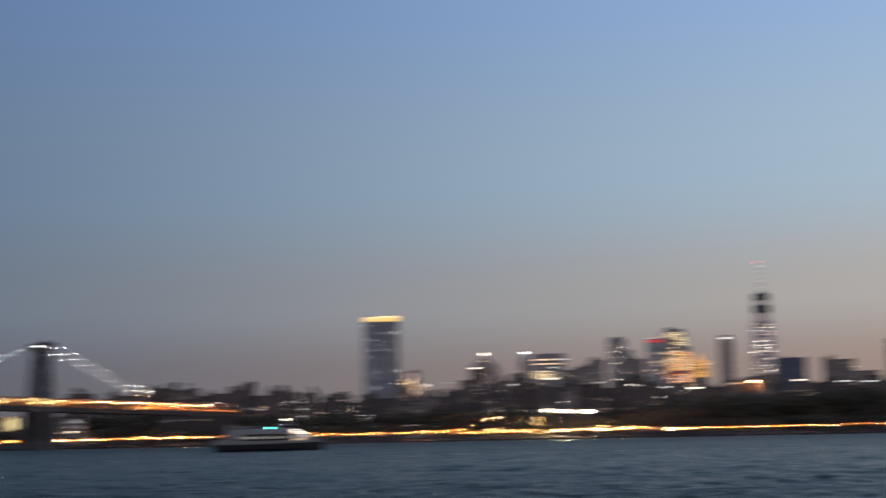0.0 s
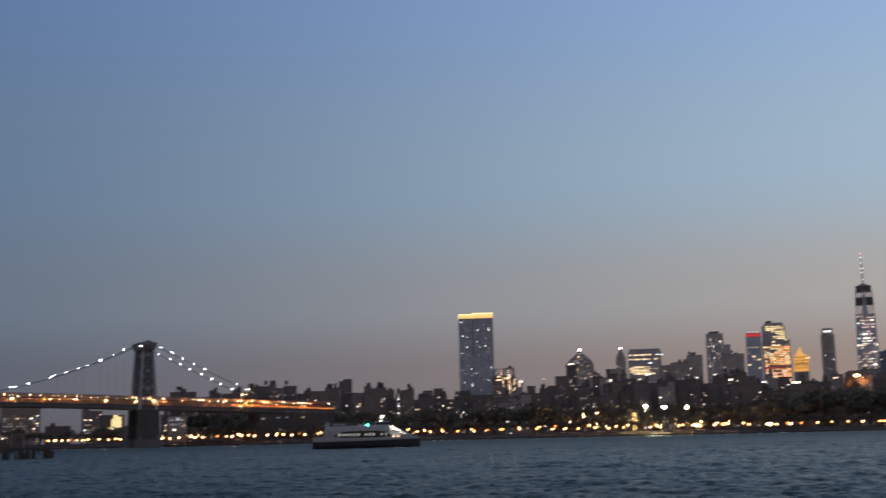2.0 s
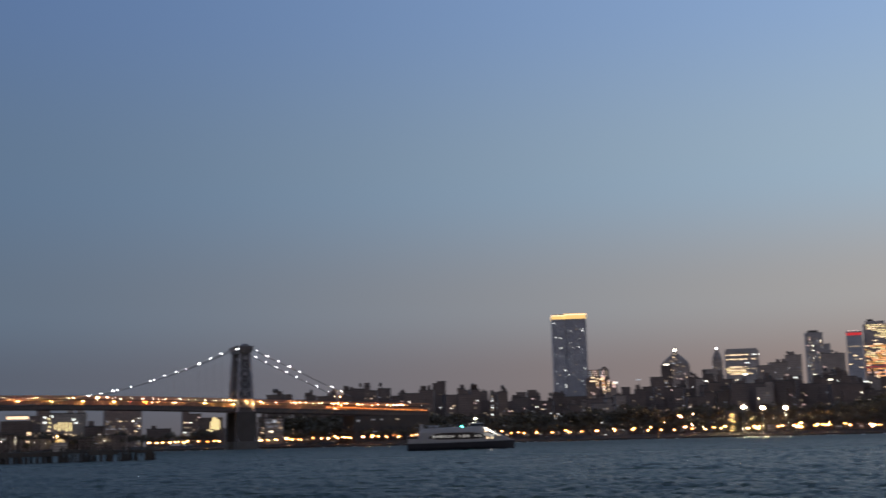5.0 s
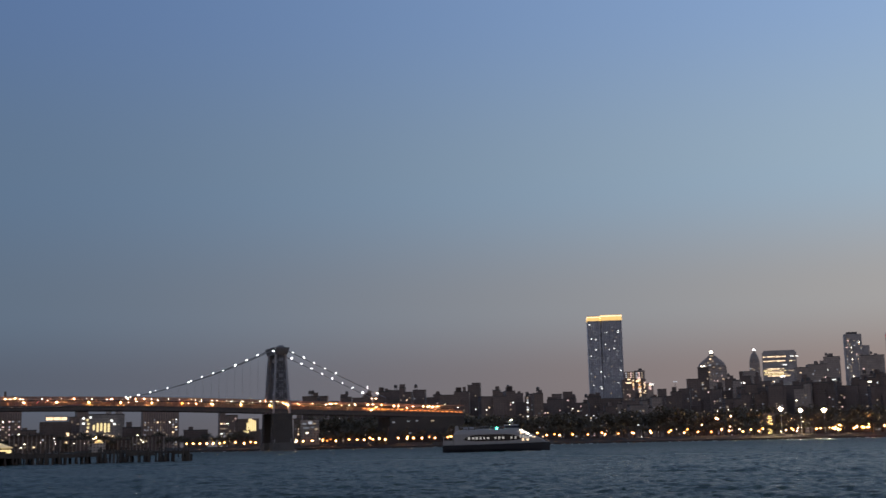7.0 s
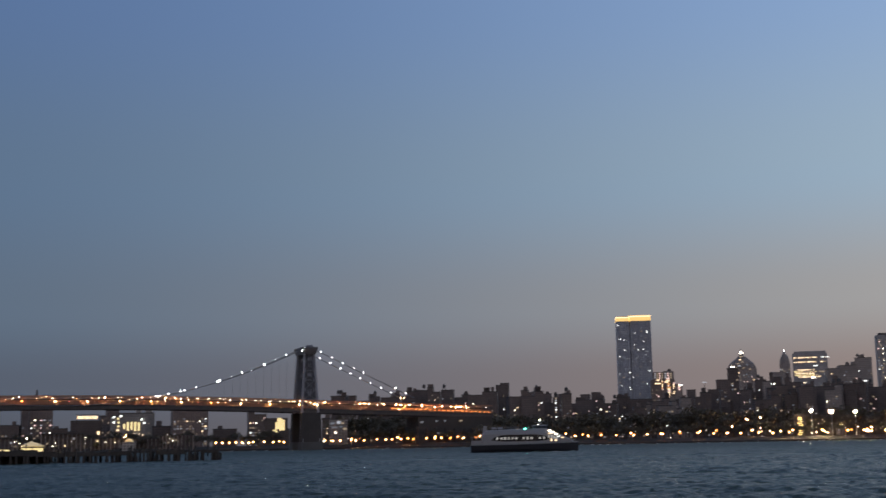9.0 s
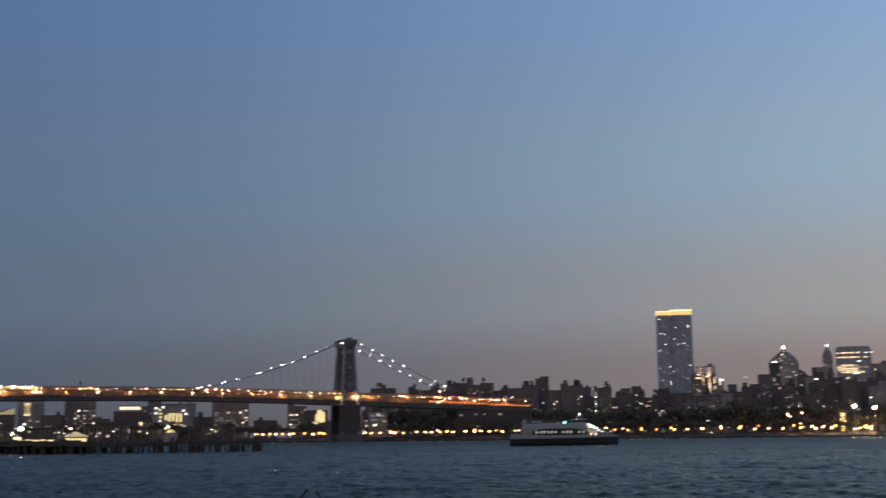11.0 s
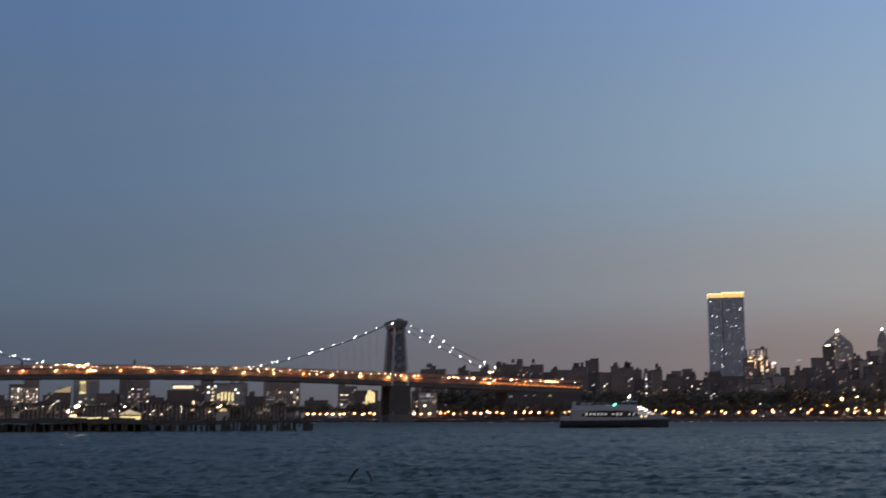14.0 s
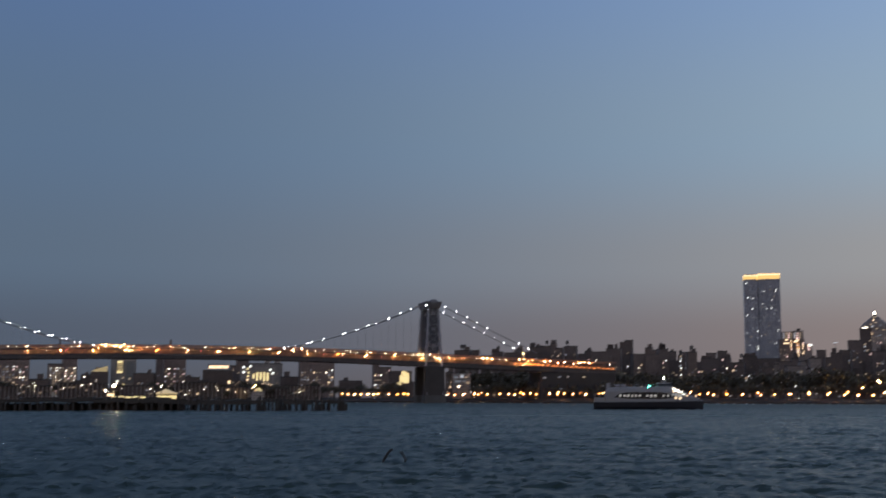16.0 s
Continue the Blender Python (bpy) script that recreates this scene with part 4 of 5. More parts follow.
def slender_tower():
    b = tower("slender_tower", 23.77, 3300, "slender dark stone tower with a lit top", 4)
    part("wall", bm_box(-16, 16, -14, 14, -1, 242), "stone", b)
    part("top_wall", bm_box(-13, 13, -12, 12, 242, 258), "stone", b)
    pane(b, 0, -12.3, 250, 18, 4, "cool", "lit_crown", 0.6)
    for i in range(7):
        x = -14 + i * 4.6
        part("fin", bm_box(x - 0.6, x + 0.6, -14.8, -14, 2, 240), "pale", b)
    lit(b, 30, 240, -14.3, 8, 3.4, 3.8, random.Random(8), size=1.4)


def spire_skyscraper():
    b = tower("skyscraper", 25.45, 3950, "very tall tapering glass skyscraper with a mast")
    w = 36.0
    bm = bmesh.new()
    low = [bm.verts.new((x, y, 56)) for x, y in ((-w, -w), (w, -w), (w, w), (-w, w))]
    k = 26.0
    top = [bm.verts.new((x, y, 417)) for x, y in ((0, -k), (k, 0), (0, k), (-k, 0))]
    for i in range(4):
        j = (i + 1) % 4
        bm.faces.new((low[i], low[j], top[i]))
        bm.faces.new((low[j], top[j], top[i]))
    bm.faces.new(top)
    bm.faces.new(low[::-1])
    part("wall", bm, "blue", b)
    part("base_wall", bm_box(-w, w, -w, w, -1, 56), "blue", b)
    part("parapet", bm_box(-23, 23, -23, 23, 417, 434), "darksteel", b, "dark crown ring")
    part("pale_band", bm_box(-24.5, 24.5, -24.5, 24.5, 398, 412), "sunset_glass", b, "pale mechanical band")
    part("pale_band", bm_box(-26, 26, -26, 26, 346, 372), "sunset_glass", b, "pale mechanical band")
    part("dark_band", bm_box(-25.5, 25.5, -25.5, 25.5, 374, 396), "darksteel", b, "dark louvred band")
    bm = bmesh.new()
    rod(bm, (0, 0, 434), (0, 0, 500), 2.6, 1.8, n=8)
    rod(bm, (0, 0, 500), (0, 0, 539), 1.6, 0.6, n=8)
    rod(bm, (0, 0, 434), (0, 0, 440), 14, 13, n=16)
    part("mast", bm, "steel", b, "tall slim mast with lights")
    for z, m in ((455, "rosy"), (476, "cool"), (490, "cool"), (507, "rosy"), (524, "cool"), (536, "red")):
        globe(b, 0, -2.5, z, 2.2, m, "mast_light")
    rng = random.Random(19)
    z = 120.0
    while z < 344:
        half = 33 - 9 * (z - 56) / 361
        x = -half
        while x < half - 3:
            ww = rng.uniform(3, 12)
            if rng.random() < 0.68:
                pane(b, min(x + ww / 2, half - ww / 2), -w - 0.3, z, ww, rng.uniform(1.4, 2.8), rng.choice(("warm", "cool", "bright", "rosy", "warm", "rosy", "dim") if z > 190 else ("warm", "cool", "dim", "rosy", "dim", "rosy")), deep=0.8)
            x += ww + rng.uniform(1, 9)
        z += rng.choice((4.2, 8.4, 8.4, 12.6))


for f in (crown_tower, amber_complex, domed_tower, spire_tower, slab_tower, twin_tower, lit_tower, amber_tower, slender_tower, spire_skyscraper):
    f()


# ---------------------------------------------------------------- ferry
def build_ferry():
    az, dist = 2.55, 386.0
    f = thing("passenger_ferry", polar(az, dist, 0.0, 3.0), "white passenger ferry with a navy hull under way", "ferry")
    L, B = 16.8, 4.2

    def half(x):
        u = (x + L) / (2 * L)
        return B * (0.93 + 0.07 * min(1, u * 4)) * (1 - max(0, (u - 0.62) / 0.38) ** 2.2 * 0.96)

    bm = bmesh.new()
    ring = []
    n = 22
    for i in range(n + 1):
        x = -L + 2 * L * i / n
        w = half(x)
        sheer = 2.35 + 0.5 * (i / n) ** 2
        ring.append([bm.verts.new((x, y, z)) for y, z in ((-w, sheer), (-w * 0.96, 0.9), (-w * 0.8, -0.6), (w * 0.8, -0.6), (w * 0.96, 0.9), (w, sheer))])
    for p, q in zip(ring, ring[1:]):
        for i in range(6):
            j = (i + 1) % 6
            bm.faces.new((p[i], p[j], q[j], q[i]))
    bm.faces.new(ring[0])
    bm.faces.new(ring[-1][::-1])
    part("hull", bm, "hull", f, "navy blue hull")
    bm = bmesh.new()
    for p in range(n):
        x0, x1 = -L + 2 * L * p / n, -L + 2 * L * (p + 1) / n
        z0, z1 = 2.35 + 0.5 * (p / n) ** 2, 2.35 + 0.5 * ((p + 1) / n) ** 2
        for sgn in (-1, 1):
            a, b = half(x0) + 0.06, half(x1) + 0.06
            v = [bm.verts.new(c) for c in ((x0, sgn * a, z0 - 0.12), (x1, sgn * b, z1 - 0.12), (x1, sgn * b, z1 + 0.18), (x0, sgn * a, z0 + 0.18))]
            bm.faces.new(v)
    part("rubbing_strake", bm, "grey", f, "grey rubbing strake")

    def super_half(x):
        return min(half(x) - 0.15, 3.95)

    # superstructure: a long cabin whose roof line falls to the bow
    prof = [(-13.6, 5.4), (-12.0, 6.8), (-4, 7.0), (7.4, 6.95), (9.0, 6.3), (11.2, 5.2), (13.6, 4.1), (15.6, 3.1)]

    def roofline(x):
        for (xa, za), (xb, zb) in zip(prof, prof[1:]):
            if xa <= x <= xb:
                return za + (zb - za) * (x - xa) / (xb - xa)
        return prof[0][1] if x < 0 else prof[-1][1]

    bm = bmesh.new()
    ring = []
    n = 30
    for i in range(n + 1):
        x = -13.2 + 28.6 * i / n
        w, zt = super_half(x), roofline(x)
        ring.append([bm.verts.new((x, y, z)) for y, z in ((-w, 2.3), (-w, min(5.5, zt - 0.25)), (-w * 0.9, zt - 0.1), (-w * 0.7, zt), (w * 0.7, zt), (w * 0.9, zt - 0.1), (w, min(5.5, zt - 0.25)), (w, 2.3))])
    for p, q in zip(ring, ring[1:]):
        for i in range(8):
            j = (i + 1) % 8
            bm.faces.new((p[i], p[j], q[j], q[i]))
    bm.faces.new(ring[0])
    bm.faces.new(ring[-1][::-1])
    cabin = part("cabin", bm, "ferrywhite", f, "white streamlined cabin", False)
    # dark swept window band with lit panes
    for sgn in (-1, 1):
        bm = bmesh.new()
        pts = []
        m = 24
        for i in range(m + 1):
            x = -10.4 + 18.2 * i / m
            e = max(0.02, 1 - ((x + 1.3) / 9.15) ** 4) ** 0.5
            pts.append((x, 3.3 + 0.75 * (1 - e), 3.3 + 1.95 * e + 0.1))
        for (xa, la, ha), (xb, lb, hb) in zip(pts, pts[1:]):
            ya, yb = sgn * (super_half(xa) + 0.03), sgn * (super_half(xb) + 0.03)
            bm.faces.new([bm.verts.new(c) for c in ((xa, ya, la), (xb, yb, lb), (xb, yb, min(hb, 5.4)), (xa, ya, min(ha, 5.4)))])
        part("window_band", bm, "tint", cabin, "dark tinted window band")
    rng = random.Random(31)
    for x in (-8.6, -7.3, -6.2, -5.0, -3.9, -2.7, -1.6, -0.4, 0.8, 2.0, 3.3, 4.6, 5.9):
        m = rng.choice(("ferry_lit", "ferry_lit", "dim", "ferry_lit", "tint"))
        pane(cabin, x, -super_half(x) - 0.06, 4.25, rng.uniform(0.45, 0.9), rng.uniform(0.55, 0.9), m, "cabin_window", 0.06)
    for x, z in ((7.4, 4.6), (8.3, 4.6), (9.1, 4.3), (9.9, 4.1)):
        pane(cabin, x, -super_half(x) - 0.08, z, 0.5, 0.9, "ferry_lit", "cabin_window", 0.06)
    # wheelhouse
    bm = bmesh.new()
    box(bm, 2.4, 7.4, -2.4, 2.4, 6.6, 8.3, 0.84)
    house = part("wheelhouse", bm, "ferrywhite", f, "raised white wheelhouse")
    bm = bmesh.new()
    box(bm, 2.5, 7.3, -2.36, 2.36, 7.2, 7.95, 0.93)
    part("wheelhouse_glass", bm, "tint", house, "dark wheelhouse windows")
    for x, z, w, h, m in ((7.7, 6.5, 0.8, 0.35, "bright"), (8.6, 5.9, 1.1, 0.4, "bright"), (9.7, 5.4, 0.9, 0.35, "bright"), (10.6, 4.7, 0.9, 0.3, "cool"), (11.7, 4.3, 0.9, 0.25, "warm"),
                          (7.6, 5.6, 0.5, 0.5, "warm"), (8.2, 3.6, 0.5, 0.7, "warm"), (9.6, 3.5, 0.6, 0.5, "warm")):
        pane(f, x, -super_half(x) - 0.1, min(z, roofline(x) - 0.3), w, h, m, "deck_light", 0.12)
    # open stern deck, gantry and mast
    bm = bmesh.new()
    box(bm, -16.6, -13.4, -3.75, 3.75, 2.3, 3.7)
    for x in (-16.4, -14.9, -13.4):
        for y in (-3.6, 3.6):
            rod(bm, (x, y, 2.4), (x, y, 4.6), 0.06, n=5)
    box(bm, -16.7, -12.8, -3.8, 3.8, 4.6, 4.75)
    part("stern_canopy", bm, "ferrywhite", f, "open stern deck with a light canopy")
    bm = bmesh.new()
    for y in (-2.4, 2.4):
        v = box(bm, -13.1, -11.4, y - 0.3, y + 0.3, 4.7, 8.2, 0.55)
    box(bm, -12.6, -11.8, -2.4, 2.4, 7.4, 7.7)
    part("funnel", bm, "ferrywhite", f, "twin white exhaust fins")
    bm = bmesh.new()
    rod(bm, (4.9, 0, 8.2), (4.9, 0, 10.6), 0.14, 0.06)
    rod(bm, (4.9, -1.9, 9.3), (4.9, 1.9, 9.3), 0.06)
    rod(bm, (3.4, 0, 9.0), (6.6, 0, 9.4), 0.06)
    box(bm, 4.2, 5.6, -0.25, 0.25, 8.7, 8.95)
    part("radar_mast", bm, "grey", f, "thin mast with a radar bar")
    globe(f, 4.9, -0.3, 9.7, 0.24, "masthead", "masthead_light")
    for x, z in ((4.4, 8.3),):
        globe(f, x, -0.3, z, 0.13, "cool_lamp", "mast_lamp")
    globe(f, 0.2, -3.0, 7.1, 0.36, "green", "navigation_light")
    bm = bmesh.new()
    for x in [-11 + 1.15 * i for i in range(13)]:
        rod(bm, (x, -3.1, 6.8), (x, -3.1, 7.7), 0.035, n=4)
    rod(bm, (-11, -3.1, 7.7), (2.8, -3.1, 7.7), 0.04, n=4)
    rod(bm, (-11, -3.1, 7.25), (2.8, -3.1, 7.25), 0.03, n=4)
    part("roof_rail", bm, "ferrywhite", f, "thin roof rail")
    for x in (-9.5, -7.6):
        bm = bmesh.new()
        rod(bm, (x - 0.7, -2.2, 7.3), (x + 0.7, -2.2, 7.3), 0.38, n=10)
        part("life_raft", bm, "ferrywhite", f, "white life raft canister")
    bm = bmesh.new()
    for i in range(9):
        x = 9.5 + i * 0.75
        w = half(x) - 0.1
        rod(bm, (x, -w, 2.5), (x, -w, 3.6), 0.03, n=4)
        if i:
            rod(bm, (x - 0.75, -half(x - 0.75) + 0.1, 3.6), (x, -w, 3.6), 0.03, n=4)
    part("bow_rail", bm, "grey", f, "thin bow rail")
    # white reflection of the lit bow, built as slivers along the waterline
    bm = bmesh.new()
    rng = random.Random(8)
    for i in range(16):
        x = 3.5 + i * 0.5 + rng.uniform(-0.2, 0.2)
        rod(bm, (x, -half(x) - 0.3, 0.0), (x + rng.uniform(0.4, 1.0), -half(x) - 0.3, rng.uniform(0.05, 0.2)), rng.uniform(0.05, 0.14), 0.03, n=5)
    part("bow_foam", bm, "foam", f, "thin white slivers at the waterline imitating the bow's reflection")


build_ferry()


# ---------------------------------------------------------------- ruined pier
def build_pier():
    p = thing("timber_pier", pose(0, 0, 0), "dark ruined timber pier on many old piles", "pier")
    rng = random.Random(41)

    def at(az, off=0.0):
        a = radians(az)
        d = 285 + 0.54 * (az + 15) + off
        return d * math.sin(a), d * math.cos(a)

    az = -29.0
    while az < -11.55:
        dense = az < -15.4
        solid = az < -19.3
        for row in range(4):
            clump = (az + 29.0) % 0.95 < 0.66
            if rng.random() < (0.9 if solid else (1.0 if clump else 0.4) if dense else (0.95 if clump else 0.25)):
                x, y = at(az + rng.uniform(-0.08, 0.08), row * 4.5)
                lean = rng.uniform(-0.25, 0.25)
                bm = bmesh.new()
                h = (rng.uniform(1.3, 2.0) if solid else rng.choice((1.4, 1.8, 2.4, 3.0, 3.5)) + rng.uniform(-0.3, 0.2))
                rod(bm, (x, y, -1.5), (x + lean, y, h), rng.uniform(0.2, 0.34), rng.uniform(0.16, 0.24), n=7)
                part("piling", bm, "wood", p)
        az += rng.uniform(0.12, 0.32) if solid else rng.uniform(0.1, 0.26)
    a = -29.0
    while a < -12.0:
        w = rng.uniform(0.5, 1.3)
        if a + w > -15.2 and rng.random() < 0.35:
            a += w
            continue
        (x0, y0), (x1, y1) = at(a), at(min(a + w, -11.6))
        bm = bmesh.new()
        z = rng.uniform(1.3, 1.8) + (0.4 if a < -19.5 else 0.0)
        th = rng.uniform(0.6, 1.1)
        for (xa, ya), (xb, yb) in (((x0, y0), (x1, y1)),):
            v = []
            for zz in (z, z + th):
                for (qx, qy), k in (((xa, ya), 1.0), ((xb, yb), 1.0), ((xb, yb), 1.045), ((xa, ya), 1.045)):
                    v.append(bm.verts.new((qx * k, qy * k, zz)))
            for f in ((3, 2, 1, 0), (4, 5, 6, 7), (0, 1, 5, 4), (1, 2, 6, 5), (2, 3, 7, 6), (3, 0, 4, 7)):
                bm.faces.new([v[i] for i in f])
        part("deck_beam", bm, "wood", p, "broken heavy deck timbers")
        a += w
    for _ in range(46):
        az = rng.uniform(-28.5, -12.2)
        (x0, y0), (x1, y1) = at(az, rng.uniform(0.5, 9)), at(az + rng.uniform(0.1, 0.5), rng.uniform(0.5, 9))
        base = 2.75 if az < -19.6 else 2.35
        bm = bmesh.new()
        rod(bm, (x0, y0, base), (x1, y1, base + rng.uniform(0.0, 0.5)), rng.uniform(0.1, 0.2), n=4)
        part("loose_timber", bm, "wood", p)
    a = -29.0
    while a < -19.2:
        (x0, y0), (x1, y1) = at(a, 7), at(a + 0.34, 7)
        bm = bmesh.new()
        v = [bm.verts.new((x * k, y * k, z)) for z in (-1.0, rng.uniform(1.5, 2.0)) for x, y, k in ((x0, y0, 1.0), (x1, y1, 1.0), (x1, y1, 1.002), (x0, y0, 1.002))]
        for f in ((3, 2, 1, 0), (4, 5, 6, 7), (0, 1, 5, 4), (1, 2, 6, 5), (2, 3, 7, 6), (3, 0, 4, 7)):
            bm.faces.new([v[i] for i in f])
        part("bulkhead_board", bm, "wood", p)
        a += 0.34
    for az in (-12.05, -11.75, -14.1, -17.7, -20.9, -24.0):
        x, y = at(az, 3)
        bm = bmesh.new()
        rod(bm, (x, y, 1.0), (x, y, rng.uniform(3.2, 4.4)), 0.16, 0.12, n=6)
        part("post", bm, "wood", p)


build_pier()


def bent_pipe():
    p = thing("bent_pipe", polar(-9.2, 53.0), "dark bent pipe frame sticking out of the water", "pipe")
    bm = bmesh.new()
    pts = [(-0.54, 0, -0.4), (-0.5, 0, 0.0), (-0.36, 0, 0.26), (-0.2, 0, 0.46), (-0.1, 0, 0.5)]
    tube(bm, pts, 0.055, 8)
    part("pipe_end", bm, "rust", p)
    bm = bmesh.new()
    pts = [(0.22, 0.1, 0.42), (0.32, 0.1, 0.36), (0.44, 0.1, 0.12), (0.5, 0.1, -0.4)]
    tube(bm, pts, 0.045, 8)
    part("pipe_end", bm, "rust", p)


bent_pipe()


# ---------------------------------------------------------------- trees
def tree_mesh(seed):
    rng = random.Random(seed)
    tb, cb = bmesh.new(), bmesh.new()
    h = 13.0
    rod(tb, (0, 0, -0.5), (0.2, 0, 5), 0.4, 0.26, n=7)
    tips = []
    for i in range(9):
        a, z = rng.uniform(0, 6.28), rng.uniform(3.5, 6.5)
        r = rng.uniform(2.0, 4.6)
        e = Vector((r * math.cos(a), r * math.sin(a), z + rng.uniform(2.0, 6.0)))
        rod(tb, (0.15, 0, z - 0.5), e, 0.14, 0.04, n=5)
        tips.append(e)
    tips.append(Vector((0, 0, h - 2)))
    for e in tips:
        rad = rng.uniform(1.6, 2.6)
        for _ in range(70):
            v = Vector((rng.gauss(0, 1), rng.gauss(0, 1), rng.gauss(0, 0.8)))
            v = e + v * rad * 0.55
            q = Euler((rng.uniform(0, 3), rng.uniform(0, 3), rng.uniform(0, 6))).to_matrix()
            s = rng.uniform(0.25, 0.55)
            cb.faces.new([cb.verts.new(v + q @ Vector(c)) for c in ((-s, -s * 0.6, 0), (s, -s * 0.6, 0.1), (s * 0.7, s * 0.8, 0), (-s * 0.8, s * 0.6, -0.1))])
    return mesh_of("trunk", tb, "bark"), mesh_of("crown", cb, "leaf")


def plant_trees():
    kinds = [tree_mesh(100 + i) for i in range(5)]
    rng = random.Random(77)

    def plant(az, dist, size):
        t = thing("tree", polar(az, dist, bank_z(dist - shore(az)) - 0.1, rng.uniform(0, 360)), "dark leafy tree in the riverside park", "tree", "park trees")
        tr, cr = kinds[rng.randrange(5)]
        a, b = part("trunk", tr, "", t), part("crown", cr, "", t)
        for o in (a, b):
            o.scale = (size * rng.uniform(1.1, 1.45), size * rng.uniform(1.1, 1.45), size)

    az = -12.0
    while az < 34:
        if not -8.9 < az < -6.6:
            plant(az, shore(az) + rng.uniform(16, 45), rng.uniform(0.8, 1.35))
        if az > -6:
            plant(az + 0.15, shore(az) + rng.uniform(75, 140), rng.uniform(1.5, 2.5))
        if 17 < az < 20.4:
            plant(az + 0.1, shore(az) + rng.uniform(150, 210), rng.uniform(1.5, 2.3))
        if az > 20.2:
            plant(az + 0.2, shore(az) + rng.uniform(100, 150), rng.uniform(2.7, 3.5) * min(1.0, 0.72 + (az - 20.2) * 0.2))
        az += rng.uniform(0.32, 0.5)
    az = -30.0
    while az < -12:
        plant(az, 1385 + rng.uniform(0, 60), rng.uniform(0.7, 1.5))
        if rng.random() < 0.5:
            plant(az + 0.1, shore(az) + rng.uniform(8, 20), rng.uniform(0.5, 1.0))
        az += rng.uniform(0.3, 0.7)


plant_trees()


# ---------------------------------------------------------------- lamps along the bank
def street_lamp(mat, height):
    t = thing("street_lamp", pose(0, 0, 0), "lit sodium street lamp on a thin pole", "street lamp", "lamps along the river bank")
    bm = bmesh.new()
    rod(bm, (0, 0, -0.4), (0, 0, height), 0.14, 0.08, n=6)
    rod(bm, (0, 0, height), (0, -1.2, height + 0.3), 0.07, n=5)
    part("pole", bm, "darksteel", t)
    # glowing ball added behind the bulb to draw its orange halo
    head = new("lamp_head", PANES["ball_shade"])
    head.parent, head.location, head.scale = t, (0, -1.2, height + 0.2), (1.3, 0.8, 1.0)
    globe(head, 0, -1.05, -0.1, 0.29, mat, "bulb")
    return t


BANK = (-11.7, -11.4, -11.1, -10.8, -10.5, -10.2, -10.0, -9.5, -9.1, -8.8, -8.6, -6.7, -6.4, -6.0, -5.5, -5.3, -4.9, -4.3, -3.9, -3.6,
        -3.2, -2.6, -2.0, -1.6, -1.3, -0.9, -0.3, 0.3, 1.2, 2.2, 3.3, 4.2, 4.9, 5.5, 6.1, 6.8, 7.6, 8.2, 8.9, 9.7, 10.5, 11.2, 11.8, 12.4,
        13.2, 13.8, 14.5, 16.0, 17.0, 18.0, 18.6, 19.0, 20.1, 21.1, 21.3, 21.8, 22.4, 23.1, 23.7, 24.4, 25.0, 25.7, 25.9, 26.5, 27.1, 27.5, 28.1, 28.9, 29.5, 30.2, 30.9, 31.8)
protos = [street_lamp("peach", 6.6), street_lamp("yellow", 6.2), street_lamp("amber", 6.9)]
rl = random.Random(55)
used = set()
for az in BANK:
    k = 1 if az < -8.5 and rl.random() < 0.7 else rl.choice((0, 0, 2, 1, 2))
    back = rl.uniform(7, 14)
    m = polar(az, shore(az) + back, bank_z(back))
    if k in used:
        copy_thing(protos[k], m)
    else:
        protos[k].matrix_world = m
        used.add(k)


# lamps on the paths and the road behind the trees
for i in range(26):
    az = -6.2 + 26.5 * (i + rl.random()) / 26
    back = rl.uniform(16, 30)
    lamp = copy_thing(protos[rl.choice((0, 0, 1, 2))], polar(az, shore(az) + back, bank_z(back)))
    lamp["label"] = "lit lamp on a path behind the bank"


# ---------------------------------------------------------------- sports floodlights
def floodlight(az, height):
    t = thing("floodlight_mast", polar(az, 1336, 2.0), "tall sports floodlight mast with a blazing lamp bank", "floodlight", "floodlight masts")
    bm = bmesh.new()
    rod(bm, (0, 0, -0.4), (0, 0, height), 0.4, 0.25, n=8)
    part("pole", bm, "grey", t, "grey steel pole")
    rack = part("lamp_rack", bm_box(-1.8, 1.8, -1.0, -0.6, height - 1.6, height + 2.2), "darksteel", t)
    for x, z in ((-1.0, 0.3), (1.0, 0.3), (0.0, 1.2), (0.0, -0.6)):
        globe(rack, x, -1.5, height + z, 0.42, "flood", "lamp")


for az, h in ((15.52, 29.0), (16.37, 27.5), (17.38, 27.0)):
    floodlight(az, h)


# ---------------------------------------------------------------- lit waterfront buildings
def lit_stair():
    b = thing("stair_tower", polar(15.0, 1350, 2.0), "narrow building with a yellow lit stair shaft", "building")
    part("wall", bm_box(-6, 6, -4, 4, -1, 26), "low", b)
    for i in range(10):
        for x in (-1.0, 1.2):
            pane(b, x + (0.6 if i % 2 else -0.5), -4.2, 5 + i * 1.9, 1.9, 0.9, "yellow_lit" if (i + (x > 0)) % 3 else "stair_lit")


lit_stair()


